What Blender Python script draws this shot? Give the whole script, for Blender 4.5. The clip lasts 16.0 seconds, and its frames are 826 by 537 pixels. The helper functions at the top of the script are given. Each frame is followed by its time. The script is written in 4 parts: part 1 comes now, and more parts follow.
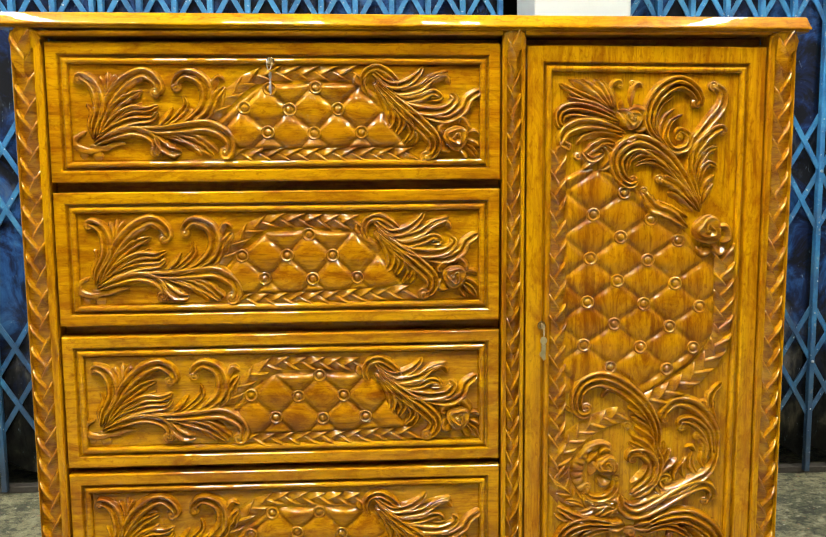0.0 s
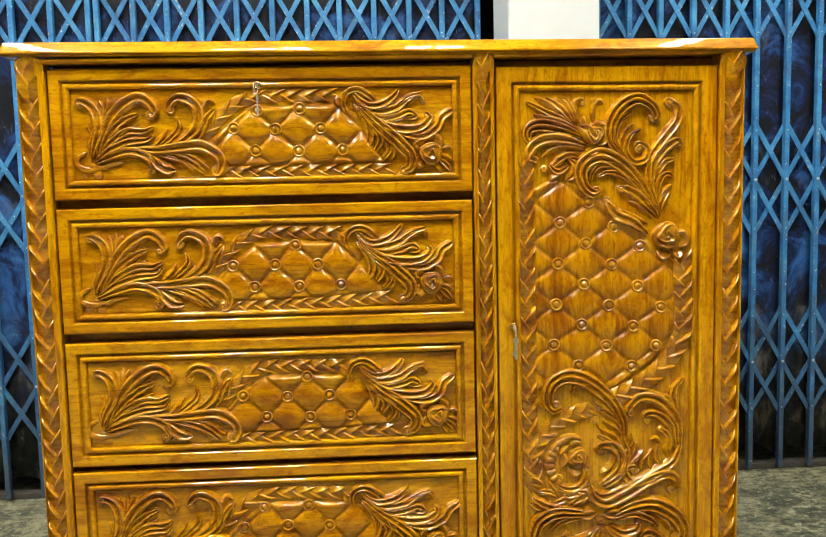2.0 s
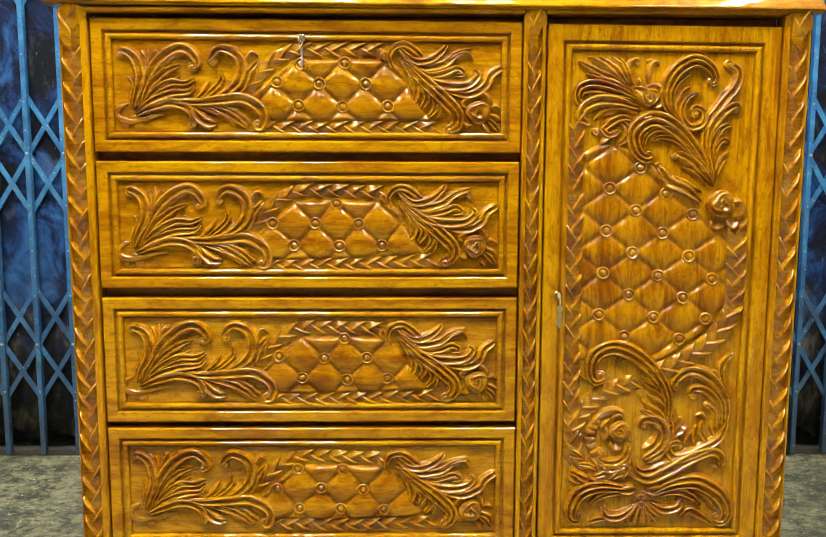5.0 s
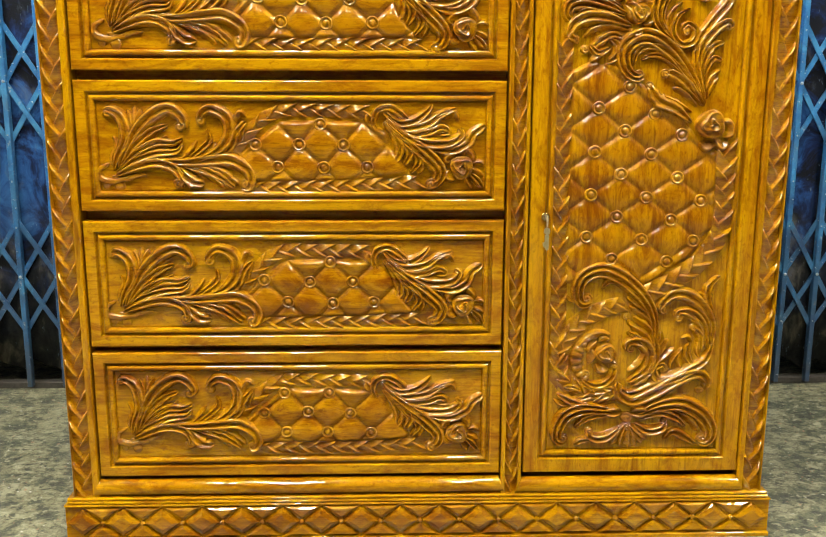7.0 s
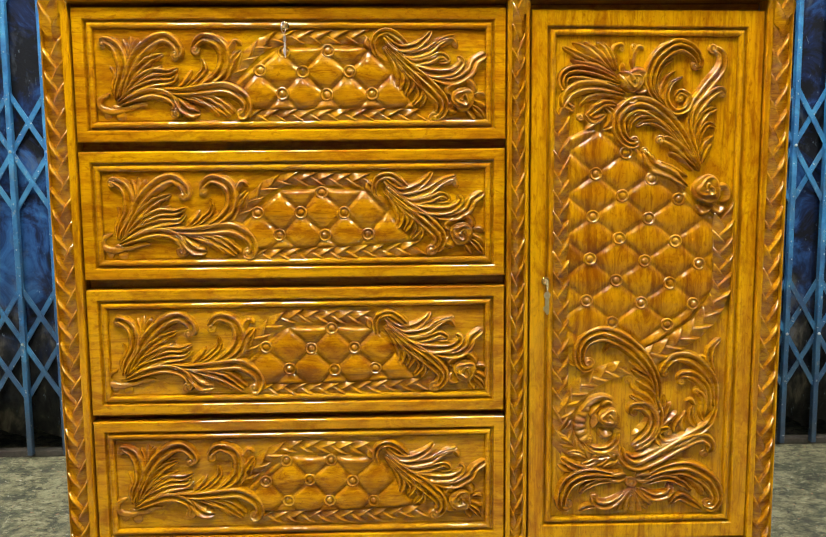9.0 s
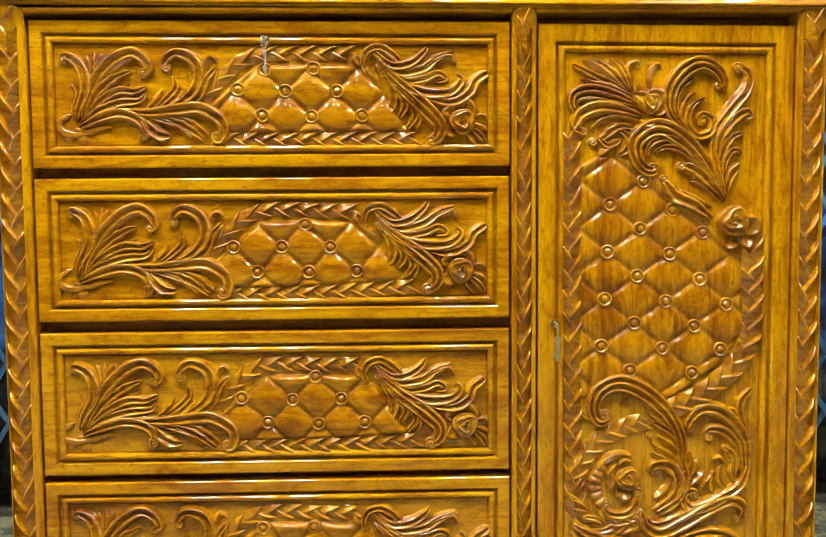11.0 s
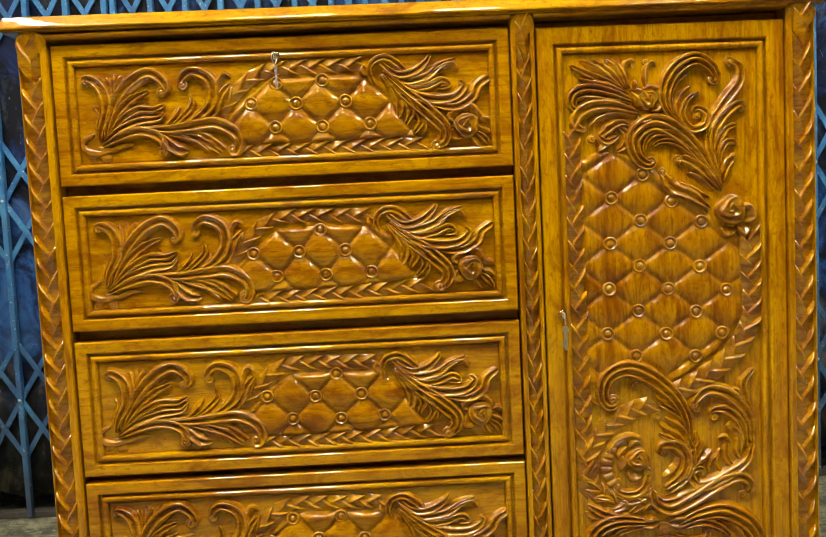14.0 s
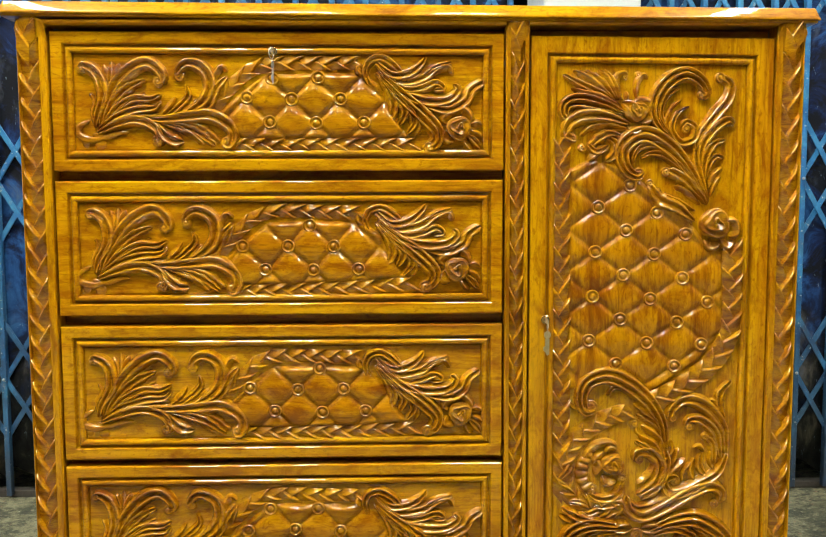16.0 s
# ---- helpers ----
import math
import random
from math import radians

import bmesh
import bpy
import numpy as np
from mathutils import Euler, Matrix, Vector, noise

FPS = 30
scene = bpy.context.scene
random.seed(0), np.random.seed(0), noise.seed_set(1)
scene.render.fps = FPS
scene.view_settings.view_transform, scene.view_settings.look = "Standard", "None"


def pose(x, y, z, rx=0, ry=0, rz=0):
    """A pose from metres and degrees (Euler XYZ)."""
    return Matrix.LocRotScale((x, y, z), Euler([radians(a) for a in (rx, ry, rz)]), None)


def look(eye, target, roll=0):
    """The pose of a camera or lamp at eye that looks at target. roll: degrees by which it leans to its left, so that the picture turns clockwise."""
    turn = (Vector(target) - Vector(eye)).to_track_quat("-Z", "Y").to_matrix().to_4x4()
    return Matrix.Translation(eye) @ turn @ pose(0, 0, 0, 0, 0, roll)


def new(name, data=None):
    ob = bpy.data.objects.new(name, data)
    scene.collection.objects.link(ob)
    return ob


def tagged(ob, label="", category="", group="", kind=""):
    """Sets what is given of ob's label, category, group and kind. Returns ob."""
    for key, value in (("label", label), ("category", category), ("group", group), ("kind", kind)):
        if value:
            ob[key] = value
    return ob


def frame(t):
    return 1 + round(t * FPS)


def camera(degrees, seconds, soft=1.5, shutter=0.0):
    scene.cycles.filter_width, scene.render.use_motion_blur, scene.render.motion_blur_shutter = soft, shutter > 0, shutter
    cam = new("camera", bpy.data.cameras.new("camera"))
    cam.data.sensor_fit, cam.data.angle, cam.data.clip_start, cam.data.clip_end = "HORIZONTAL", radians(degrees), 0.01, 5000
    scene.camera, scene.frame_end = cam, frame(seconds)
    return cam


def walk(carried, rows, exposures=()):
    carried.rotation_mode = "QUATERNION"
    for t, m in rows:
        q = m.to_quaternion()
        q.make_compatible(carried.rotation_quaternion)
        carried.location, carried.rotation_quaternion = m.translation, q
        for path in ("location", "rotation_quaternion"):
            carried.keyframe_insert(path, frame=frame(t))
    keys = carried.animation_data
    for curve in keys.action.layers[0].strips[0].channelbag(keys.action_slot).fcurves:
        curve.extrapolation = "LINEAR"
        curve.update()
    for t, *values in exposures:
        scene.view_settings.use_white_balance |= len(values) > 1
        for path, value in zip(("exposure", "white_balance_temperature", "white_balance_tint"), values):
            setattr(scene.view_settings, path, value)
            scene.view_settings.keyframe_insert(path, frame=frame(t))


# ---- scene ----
cam = camera(51.9, 16.0, soft=1.2)
PATH = [
    (0, (-0.013, -1.456, 0.903), (0.08, 0.527, 0.664), -0.5),
    (0.5, (-0.015, -1.473, 0.91), (0.086, 0.511, 0.679), -0.6),
    (1, (-0.017, -1.523, 0.913), (0.08, 0.463, 0.701), -0.7),
    (1.5, (0.0, -1.644, 0.911), (0.097, 0.343, 0.709), -0.9),
    (2, (0.012, -1.565, 0.904), (0.115, 0.422, 0.695), -1.3),
    (2.5, (0.015, -1.506, 0.881), (0.11, 0.48, 0.66), -2.1),
    (3, (0.004, -1.489, 0.887), (0.086, 0.493, 0.638), -1.8),
    (5.5, (-0.004, -1.532, 0.855), (0.022, 0.45, 0.59), 0.4),
    (6, (-0.004, -1.522, 0.838), (0.033, 0.434, 0.422), 0.4),
    (6.5, (0.002, -1.522, 0.836), (0.04, 0.431, 0.404), 0.1),
    (7, (0.0, -1.517, 0.827), (0.053, 0.445, 0.442), 0.1),
    (7.5, (0.003, -1.512, 0.827), (0.058, 0.442, 0.406), 0.2),
    (8, (0.008, -1.478, 0.812), (0.067, 0.487, 0.444), 0.2),
    (8.5, (0.024, -1.438, 0.844), (0.072, 0.551, 0.637), -0.1),
    (9, (0.002, -1.524, 0.838), (0.051, 0.46, 0.593), -0.5),
    (9.2, (0.0, -1.535, 0.829), (0.062, 0.45, 0.594), -0.7),
    (11.3, (0.013, -1.355, 0.808), (0.068, 0.64, 0.677), -0.4),
    (11.5, (0.008, -1.355, 0.811), (0.07, 0.637, 0.646), -0.3),
    (12, (0.01, -1.362, 0.827), (0.061, 0.628, 0.627), -1.0),
    (12.5, (0.008, -1.377, 0.826), (0.047, 0.615, 0.648), -1.7),
    (13, (0.003, -1.398, 0.824), (0.049, 0.593, 0.648), -2.1),
    (13.5, (0.007, -1.414, 0.838), (0.043, 0.578, 0.656), -2.3),
    (14, (0.011, -1.43, 0.83), (0.037, 0.563, 0.67), -2.8),
    (14.5, (0.014, -1.444, 0.839), (0.034, 0.549, 0.676), -2.4),
    (15, (0.019, -1.449, 0.834), (0.045, 0.544, 0.671), -1.1),
    (15.5, (0.017, -1.446, 0.834), (0.07, 0.546, 0.663), -0.3),
    (16, (0.018, -1.446, 0.84), (0.065, 0.546, 0.666), -0.2),
]
walk(cam, [(t, look(eye, target, roll)) for t, eye, target, roll in PATH], [(0, -0.15, 6500, 10), (13.5, -0.15, 6550, 10), (14.0, -0.5, 6850, 12), (14.5, -0.76, 7050, 13), (15.0, -0.80, 7050, 13), (15.5, -0.5, 6600, 10), (16.0, -0.25, 6400, 8)])

# ---- world and lamps ----
world = bpy.data.worlds.new("world")
scene.world = world
world.use_nodes = True
world.node_tree.nodes["Background"].inputs[0].default_value = (0.55, 0.65, 0.8, 1)
world.node_tree.nodes["Background"].inputs[1].default_value = 0.05


# ---- materials ----
def nodes_of(name):
    m = bpy.data.materials.new(name)
    m.use_nodes = True
    t = m.node_tree
    return m, t, t.nodes["Principled BSDF"]


def add(t, kind, **inputs):
    n = t.nodes.new(kind)
    for k, v in inputs.items():
        n.inputs[k.replace("_", " ")].default_value = v
    return n


def place_of(t, scale=(1, 1, 1), turn=(0, 0, 0)):
    g = t.nodes.new("ShaderNodeNewGeometry")
    mp = t.nodes.new("ShaderNodeMapping")
    mp.inputs["Scale"].default_value = scale
    mp.inputs["Rotation"].default_value = turn
    t.links.new(g.outputs["Position"], mp.inputs["Vector"])
    return mp.outputs[0]


def noise_tex(t, vec, scale, detail=4, rough=0.55, warp=0.0):
    n = t.nodes.new("ShaderNodeTexNoise")
    n.inputs["Scale"].default_value = scale
    n.inputs["Detail"].default_value = detail
    n.inputs["Roughness"].default_value = rough
    n.inputs["Distortion"].default_value = warp
    t.links.new(vec, n.inputs["Vector"])
    return n.outputs["Fac"]


def ramp(t, fac, stops):
    r = t.nodes.new("ShaderNodeValToRGB")
    e = r.color_ramp.elements
    while len(e) < len(stops):
        e.new(0.5)
    for el, (p, c) in zip(e, stops):
        el.position, el.color = p, (*c, 1)
    t.links.new(fac, r.inputs[0])
    return r.outputs[0]


def mix(t, fac, a, b, how="MIX"):
    m = t.nodes.new("ShaderNodeMix")
    m.data_type, m.blend_type = "RGBA", how
    if isinstance(fac, float):
        m.inputs[0].default_value = fac
    else:
        t.links.new(fac, m.inputs[0])
    for sock, v in ((m.inputs[6], a), (m.inputs[7], b)):
        if isinstance(v, tuple):
            sock.default_value = (*v, 1)
        else:
            t.links.new(v, sock)
    return m.outputs[2]


def bump(t, p, height, strength, distance):
    b = t.nodes.new("ShaderNodeBump")
    b.inputs["Strength"].default_value, b.inputs["Distance"].default_value = strength, distance
    t.links.new(height, b.inputs["Height"])
    t.links.new(b.outputs[0], p.inputs["Normal"])
    return b


def wood(name, along, light=(0.58, 0.288, 0.001), mid=(0.47, 0.192, 0.001), dark=(0.12, 0.026, 0.001), spread=(0.26, 0.42, 0.60), ripple=(60.0, 0.35), gloss=(0.35, 0.08, 1.46), stained=0.70):
    """Amber-varnished teak, its grain running along x or z."""
    m, t, p = nodes_of(name)
    s = (1.6, 22, 26) if along == "x" else (26, 22, 1.6)
    fine = tuple(v * 6 for v in s)
    hair = (14, 190, 240) if along == "x" else (240, 190, 14)
    broad = noise_tex(t, place_of(t, s), 1.0, 5, 0.6, 0.7)
    thin = noise_tex(t, place_of(t, fine), 1.0, 4, 0.65, 0.3)
    pores = noise_tex(t, place_of(t, hair), 1.0, 3, 0.6, 0.2)
    blot = noise_tex(t, place_of(t), 5.0, 3, 0.6, 0.3)
    c = ramp(t, broad, list(zip(spread, (dark, mid, light))))
    c = mix(t, ramp(t, thin, [(0.34, (0.55, 0.55, 0.55)), (0.47, (0, 0, 0))]), c, dark)
    c = mix(t, ramp(t, thin, [(0.54, (0, 0, 0)), (0.68, (0.55, 0.55, 0.55))]), c, (light[0] * 1.12, light[1] * 1.15, light[2]))
    c = mix(t, ramp(t, blot, [(0.40, (0.0, 0.0, 0.0)), (0.7, (0.5, 0.5, 0.5))]), c, light)
    # stain that soaked in unevenly, in broad clouds and in small flecks
    stain = noise_tex(t, place_of(t, (0.55, 1.5, 1.7) if along == "x" else (1.7, 1.5, 0.55)), 15.0, 8, 0.74, 0.9)
    c = mix(t, ramp(t, stain, [(0.46, (0.0, 0.0, 0.0)), (0.62, (stained, stained, stained))]), c, (0.46 * mid[0], 0.28 * mid[1], mid[2]))
    fleck = noise_tex(t, place_of(t, (0.7, 1.2, 1.4) if along == "x" else (1.4, 1.2, 0.7)), 95.0, 4, 0.7, 0.6)
    c = mix(t, ramp(t, fleck, [(0.54, (0, 0, 0)), (0.68, (0.6, 0.6, 0.6))]), c, (0.45 * mid[0], 0.28 * mid[1], mid[2]))
    c = mix(t, ramp(t, pores, [(0.30, (0.32, 0.32, 0.32)), (0.42, (0, 0, 0))]), c, dark)
    t.links.new(c, p.inputs["Base Color"])
    p.inputs["Roughness"].default_value = gloss[0]
    p.inputs["Specular IOR Level"].default_value = gloss[1]
    p.inputs["Specular Tint"].default_value = (1.0, 0.72, 0.15, 1)
    p.inputs["Coat Weight"].default_value = 1.0
    p.inputs["Coat Roughness"].default_value = 0.035
    p.inputs["Coat IOR"].default_value = gloss[2]
    wave = noise_tex(t, place_of(t), ripple[0], 2, 0.5)
    bump(t, p, wave, ripple[1], 0.002)
    flow = noise_tex(t, place_of(t), 24.0, 2, 0.45)
    film = t.nodes.new("ShaderNodeBump")
    film.inputs["Strength"].default_value, film.inputs["Distance"].default_value = 0.12, 0.004
    t.links.new(flow, film.inputs["Height"])
    t.links.new(film.outputs[0], p.inputs["Coat Normal"])
    return m


WOOD_X = wood("varnished_teak_lying", "x")
WOOD_Z = wood("varnished_teak_upright", "z", spread=(0.22, 0.38, 0.58))
CARVED = wood("varnished_teak_carved", "x", light=(0.54, 0.252, 0.001), mid=(0.40, 0.145, 0.001), dark=(0.10, 0.021, 0.001), ripple=(80.0, 0.35), gloss=(0.26, 0.12, 1.68), stained=0.82)


def painted_metal():
    m, t, p = nodes_of("worn_blue_paint")
    blot = noise_tex(t, place_of(t), 11.0, 6, 0.7, 0.4)
    chips = noise_tex(t, place_of(t, (1, 1, 0.6)), 70.0, 5, 0.75)
    grime = noise_tex(t, place_of(t, (1, 1, 0.35)), 28.0, 5, 0.7, 0.5)
    c = ramp(t, blot, [(0.32, (0.010, 0.075, 0.20)), (0.48, (0.024, 0.165, 0.37)), (0.68, (0.060, 0.28, 0.50))])
    c = mix(t, ramp(t, grime, [(0.54, (0, 0, 0)), (0.72, (0.6, 0.6, 0.6))]), c, (0.065, 0.10, 0.13))
    c = mix(t, ramp(t, chips, [(0.62, (0, 0, 0)), (0.68, (0.9, 0.9, 0.9))]), c, (0.45, 0.44, 0.40))
    c = mix(t, ramp(t, chips, [(0.30, (0.8, 0.8, 0.8)), (0.38, (0, 0, 0))]), c, (0.03, 0.03, 0.03))
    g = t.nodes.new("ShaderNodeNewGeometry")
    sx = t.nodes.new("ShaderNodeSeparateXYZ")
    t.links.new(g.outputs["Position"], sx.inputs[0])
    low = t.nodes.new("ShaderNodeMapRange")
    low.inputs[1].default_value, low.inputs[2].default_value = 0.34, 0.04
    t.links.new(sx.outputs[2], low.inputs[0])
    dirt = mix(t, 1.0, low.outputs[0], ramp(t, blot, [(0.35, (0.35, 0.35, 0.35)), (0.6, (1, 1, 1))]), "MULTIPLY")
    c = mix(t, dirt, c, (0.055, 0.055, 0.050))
    # patches of darker blue, stronger towards the bottom of the bars
    dark_patch = noise_tex(t, place_of(t, (1, 1, 0.5)), 17.0, 6, 0.72, 0.4)
    height_fade = t.nodes.new("ShaderNodeMapRange")
    height_fade.inputs[1].default_value, height_fade.inputs[2].default_value, height_fade.inputs[4].default_value = 1.05, 0.40, 0.62
    t.links.new(sx.outputs[2], height_fade.inputs[0])
    c = mix(t, mix(t, 1.0, height_fade.outputs[0], ramp(t, dark_patch, [(0.40, (0, 0, 0)), (0.52, (1, 1, 1))]), "MULTIPLY"), c, (0.035, 0.060, 0.10))
    speck = noise_tex(t, place_of(t), 130.0, 2, 0.5)
    c = mix(t, ramp(t, speck, [(0.70, (0, 0, 0)), (0.73, (0.9, 0.9, 0.9))]), c, (0.55, 0.58, 0.58))
    t.links.new(c, p.inputs["Base Color"])
    p.inputs["Roughness"].default_value = 0.5
    bump(t, p, chips, 0.4, 0.001)
    return m


def sheet_metal():
    m, t, p = nodes_of("grimy_navy_sheet")
    a = noise_tex(t, place_of(t), 6.5, 7, 0.68, 0.8)
    b = noise_tex(t, place_of(t, (1, 1, 0.5)), 22.0, 4, 0.6, 0.4)
    c = ramp(t, a, [(0.44, (0.002, 0.003, 0.006)), (0.51, (0.004, 0.014, 0.060)), (0.58, (0.014, 0.065, 0.20)), (0.68, (0.035, 0.15, 0.34))])
    c = mix(t, ramp(t, b, [(0.58, (0, 0, 0)), (0.75, (0.5, 0.5, 0.5))]), c, (0.10, 0.12, 0.14))
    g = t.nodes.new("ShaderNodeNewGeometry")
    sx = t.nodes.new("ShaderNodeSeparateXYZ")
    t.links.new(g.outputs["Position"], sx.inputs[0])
    # below about 0.6 m the navy blends into near-black, grey and tan blotches
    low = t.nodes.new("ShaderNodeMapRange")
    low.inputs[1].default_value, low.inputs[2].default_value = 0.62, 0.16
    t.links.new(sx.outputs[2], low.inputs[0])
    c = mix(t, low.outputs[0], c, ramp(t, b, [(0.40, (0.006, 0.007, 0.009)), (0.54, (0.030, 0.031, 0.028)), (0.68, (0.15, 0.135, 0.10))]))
    scuff = noise_tex(t, place_of(t, (3.2, 1, 0.8)), 40.0, 4, 0.7, 0.5)
    c = mix(t, ramp(t, scuff, [(0.66, (0, 0, 0)), (0.72, (0.7, 0.7, 0.7))]), c, (0.25, 0.36, 0.44))
    t.links.new(c, p.inputs["Base Color"])
    p.inputs["Roughness"].default_value = 0.6
    p.inputs["Specular IOR Level"].default_value = 0.25
    bump(t, p, a, 0.6, 0.01)
    return m


def concrete():
    m, t, p = nodes_of("worn_concrete")
    a = noise_tex(t, place_of(t), 2.6, 5, 0.6, 0.5)
    b = noise_tex(t, place_of(t, (1, 1.25, 1)), 13.0, 10, 0.76, 0.35)
    d = noise_tex(t, place_of(t, (1, 1.2, 1)), 46.0, 8, 0.76, 0.3)
    e = noise_tex(t, place_of(t), 210.0, 3, 0.6)
    k = noise_tex(t, place_of(t), 75.0, 2, 0.5)
    c = ramp(t, a, [(0.36, (0.12, 0.122, 0.070)), (0.5, (0.195, 0.19, 0.105)), (0.64, (0.28, 0.265, 0.145))])
    c = mix(t, ramp(t, b, [(0.43, (0.85, 0.85, 0.85)), (0.50, (0, 0, 0))]), c, (0.050, 0.054, 0.034))
    c = mix(t, ramp(t, b, [(0.53, (0, 0, 0)), (0.575, (0.75, 0.75, 0.75))]), c, (0.37, 0.35, 0.21))
    c = mix(t, ramp(t, d, [(0.41, (0.8, 0.8, 0.8)), (0.47, (0, 0, 0))]), c, (0.035, 0.036, 0.024))
    c = mix(t, ramp(t, d, [(0.56, (0, 0, 0)), (0.60, (0.75, 0.75, 0.75))]), c, (0.42, 0.40, 0.26))
    c = mix(t, ramp(t, e, [(0.3, (0.6, 0.6, 0.6)), (0.46, (0, 0, 0))]), c, (0.05, 0.05, 0.04))
    c = mix(t, ramp(t, k, [(0.68, (0, 0, 0)), (0.72, (0.8, 0.8, 0.8))]), c, (0.40, 0.21, 0.12))
    c = mix(t, ramp(t, k, [(0.27, (0.85, 0.85, 0.85)), (0.30, (0, 0, 0))]), c, (0.62, 0.60, 0.52))
    t.links.new(c, p.inputs["Base Color"])
    p.inputs["Roughness"].default_value = 0.62
    bump(t, p, d, 0.6, 0.005)
    return m


def plaster(name, color):
    m, t, p = nodes_of(name)
    a = noise_tex(t, place_of(t), 3.0, 5, 0.6, 0.3)
    c = ramp(t, a, [(0.3, tuple(v * 0.86 for v in color)), (0.65, color)])
    t.links.new(c, p.inputs["Base Color"])
    p.inputs["Roughness"].default_value = 0.8
    bump(t, p, noise_tex(t, place_of(t), 60.0, 3), 0.15, 0.003)
    return m


def plain(name, color, rough=0.5, metal=0.0):
    m, t, p = nodes_of(name)
    a = noise_tex(t, place_of(t), 90.0, 3, 0.6)
    c = ramp(t, a, [(0.3, tuple(v * 0.7 for v in color)), (0.65, color)])
    t.links.new(c, p.inputs["Base Color"])
    p.inputs["Roughness"].default_value, p.inputs["Metallic"].default_value = rough, metal
    return m


BLUE, NAVY, CONCRETE = painted_metal(), sheet_metal(), concrete()
DARK_PLASTER, PILLAR_PAINT = plaster("unseen_dark_plaster", (0.075, 0.068, 0.055)), plaster("pillar_paint", (0.56, 0.61, 0.60))
RUST = plain("rusty_steel", (0.075, 0.065, 0.05), 0.8, 0.1)
RIVET = plain("pale_rivets", (0.36, 0.43, 0.46), 0.5)
BRASS = plain("brass", (0.75, 0.55, 0.22), 0.22, 1.0)
STEEL = plain("nickel_steel", (0.80, 0.70, 0.50), 0.38, 0.85)
GILT = plain("yellowed_steel", (0.72, 0.60, 0.34), 0.35, 0.8)
DARK = plain("unlit_space_black", (0.012, 0.012, 0.014), 0.9)
TUBE, tt, tp = nodes_of("tube_glow")
tp.inputs["Emission Color"].default_value = (1.0, 0.98, 0.93, 1)
tp.inputs["Emission Strength"].default_value = 71.0


# ---- mesh helpers ----
def mesh_of(name, verts, faces, mat, smooth=False):
    me = bpy.data.meshes.new(name)
    me.from_pydata([tuple(map(float, v)) for v in verts], [], faces)
    me.materials.append(mat)
    if smooth:
        me.polygons.foreach_set("use_smooth", [True] * len(me.polygons))
    me.update()
    return me


def put(name, me, parent=None, label=""):
    ob = new(name, me)
    if parent is not None:
        ob.parent = parent
    return tagged(ob, label=label)


def thing(name, label, category, group="", kind="", at=(0, 0, 0)):
    ob = new(name)
    ob.location = at
    return tagged(ob, label, category, group, kind)


def box_bm(bm, x0, x1, y0, y1, z0, z1):
    r = bmesh.ops.create_cube(bm, size=1.0)
    for v in r["verts"]:
        v.co = ((x0 + x1) / 2 + v.co.x * (x1 - x0), (y0 + y1) / 2 + v.co.y * (y1 - y0), (z0 + z1) / 2 + v.co.z * (z1 - z0))
    return r["verts"]


def box(name, x0, x1, y0, y1, z0, z1, mat, parent=None, bevel=0.002, label=""):
    bm = bmesh.new()
    box_bm(bm, x0, x1, y0, y1, z0, z1)
    if bevel:
        bmesh.ops.bevel(bm, geom=bm.edges[:], offset=bevel, segments=2, affect="EDGES", profile=0.5)
    me = bpy.data.meshes.new(name)
    bm.to_mesh(me)
    bm.free()
    me.materials.append(mat)
    return put(name, me, parent, label)


def framed(name, x0, x1, z0, z1, profile, back, mat, parent, label="", drop=0.0):
    """A board whose face steps inward through rings of (inset, y)."""
    v, f = [], []
    for inset, y in [(0, back)] + profile:
        v += [(x0 + inset, y, z0 + inset), (x1 - inset, y, z0 + inset), (x1 - inset, y, z1 - inset - drop), (x0 + inset, y, z1 - inset)]
    n = len(profile) + 1
    for k in range(n - 1):
        for i in range(4):
            j = (i + 1) % 4
            f.append((4 * k + i, 4 * k + j, 4 * k + 4 + j, 4 * k + 4 + i))
    f.append((4 * n - 4, 4 * n - 3, 4 * n - 2, 4 * n - 1))
    f.append((3, 2, 1, 0))
    return put(name, mesh_of(name, v, f, mat), parent, label)


def moulding(name, x0, x1, profile, mat, parent, slant=0.0, label=""):
    """A profile of (y, z) drawn along x; slant shortens the ends towards the top."""
    v, f, n = [], [], len(profile)
    low = min(z for y, z in profile)
    for e, x in ((1, x0), (-1, x1)):
        v += [(x + e * slant * (z - low), y, z) for y, z in profile]
    for i in range(n):
        j = (i + 1) % n
        f.append((i, j, n + j, n + i))
    f += [tuple(reversed(range(n))), tuple(range(n, 2 * n))]
    return put(name, mesh_of(name, v, f, mat), parent, label)


def arc(cy, cz, r, a0, a1, n=7, rz=None):
    return [(cy + r * math.cos(radians(a0 + (a1 - a0) * i / n)), cz + (rz or r) * math.sin(radians(a0 + (a1 - a0) * i / n))) for i in range(n + 1)]


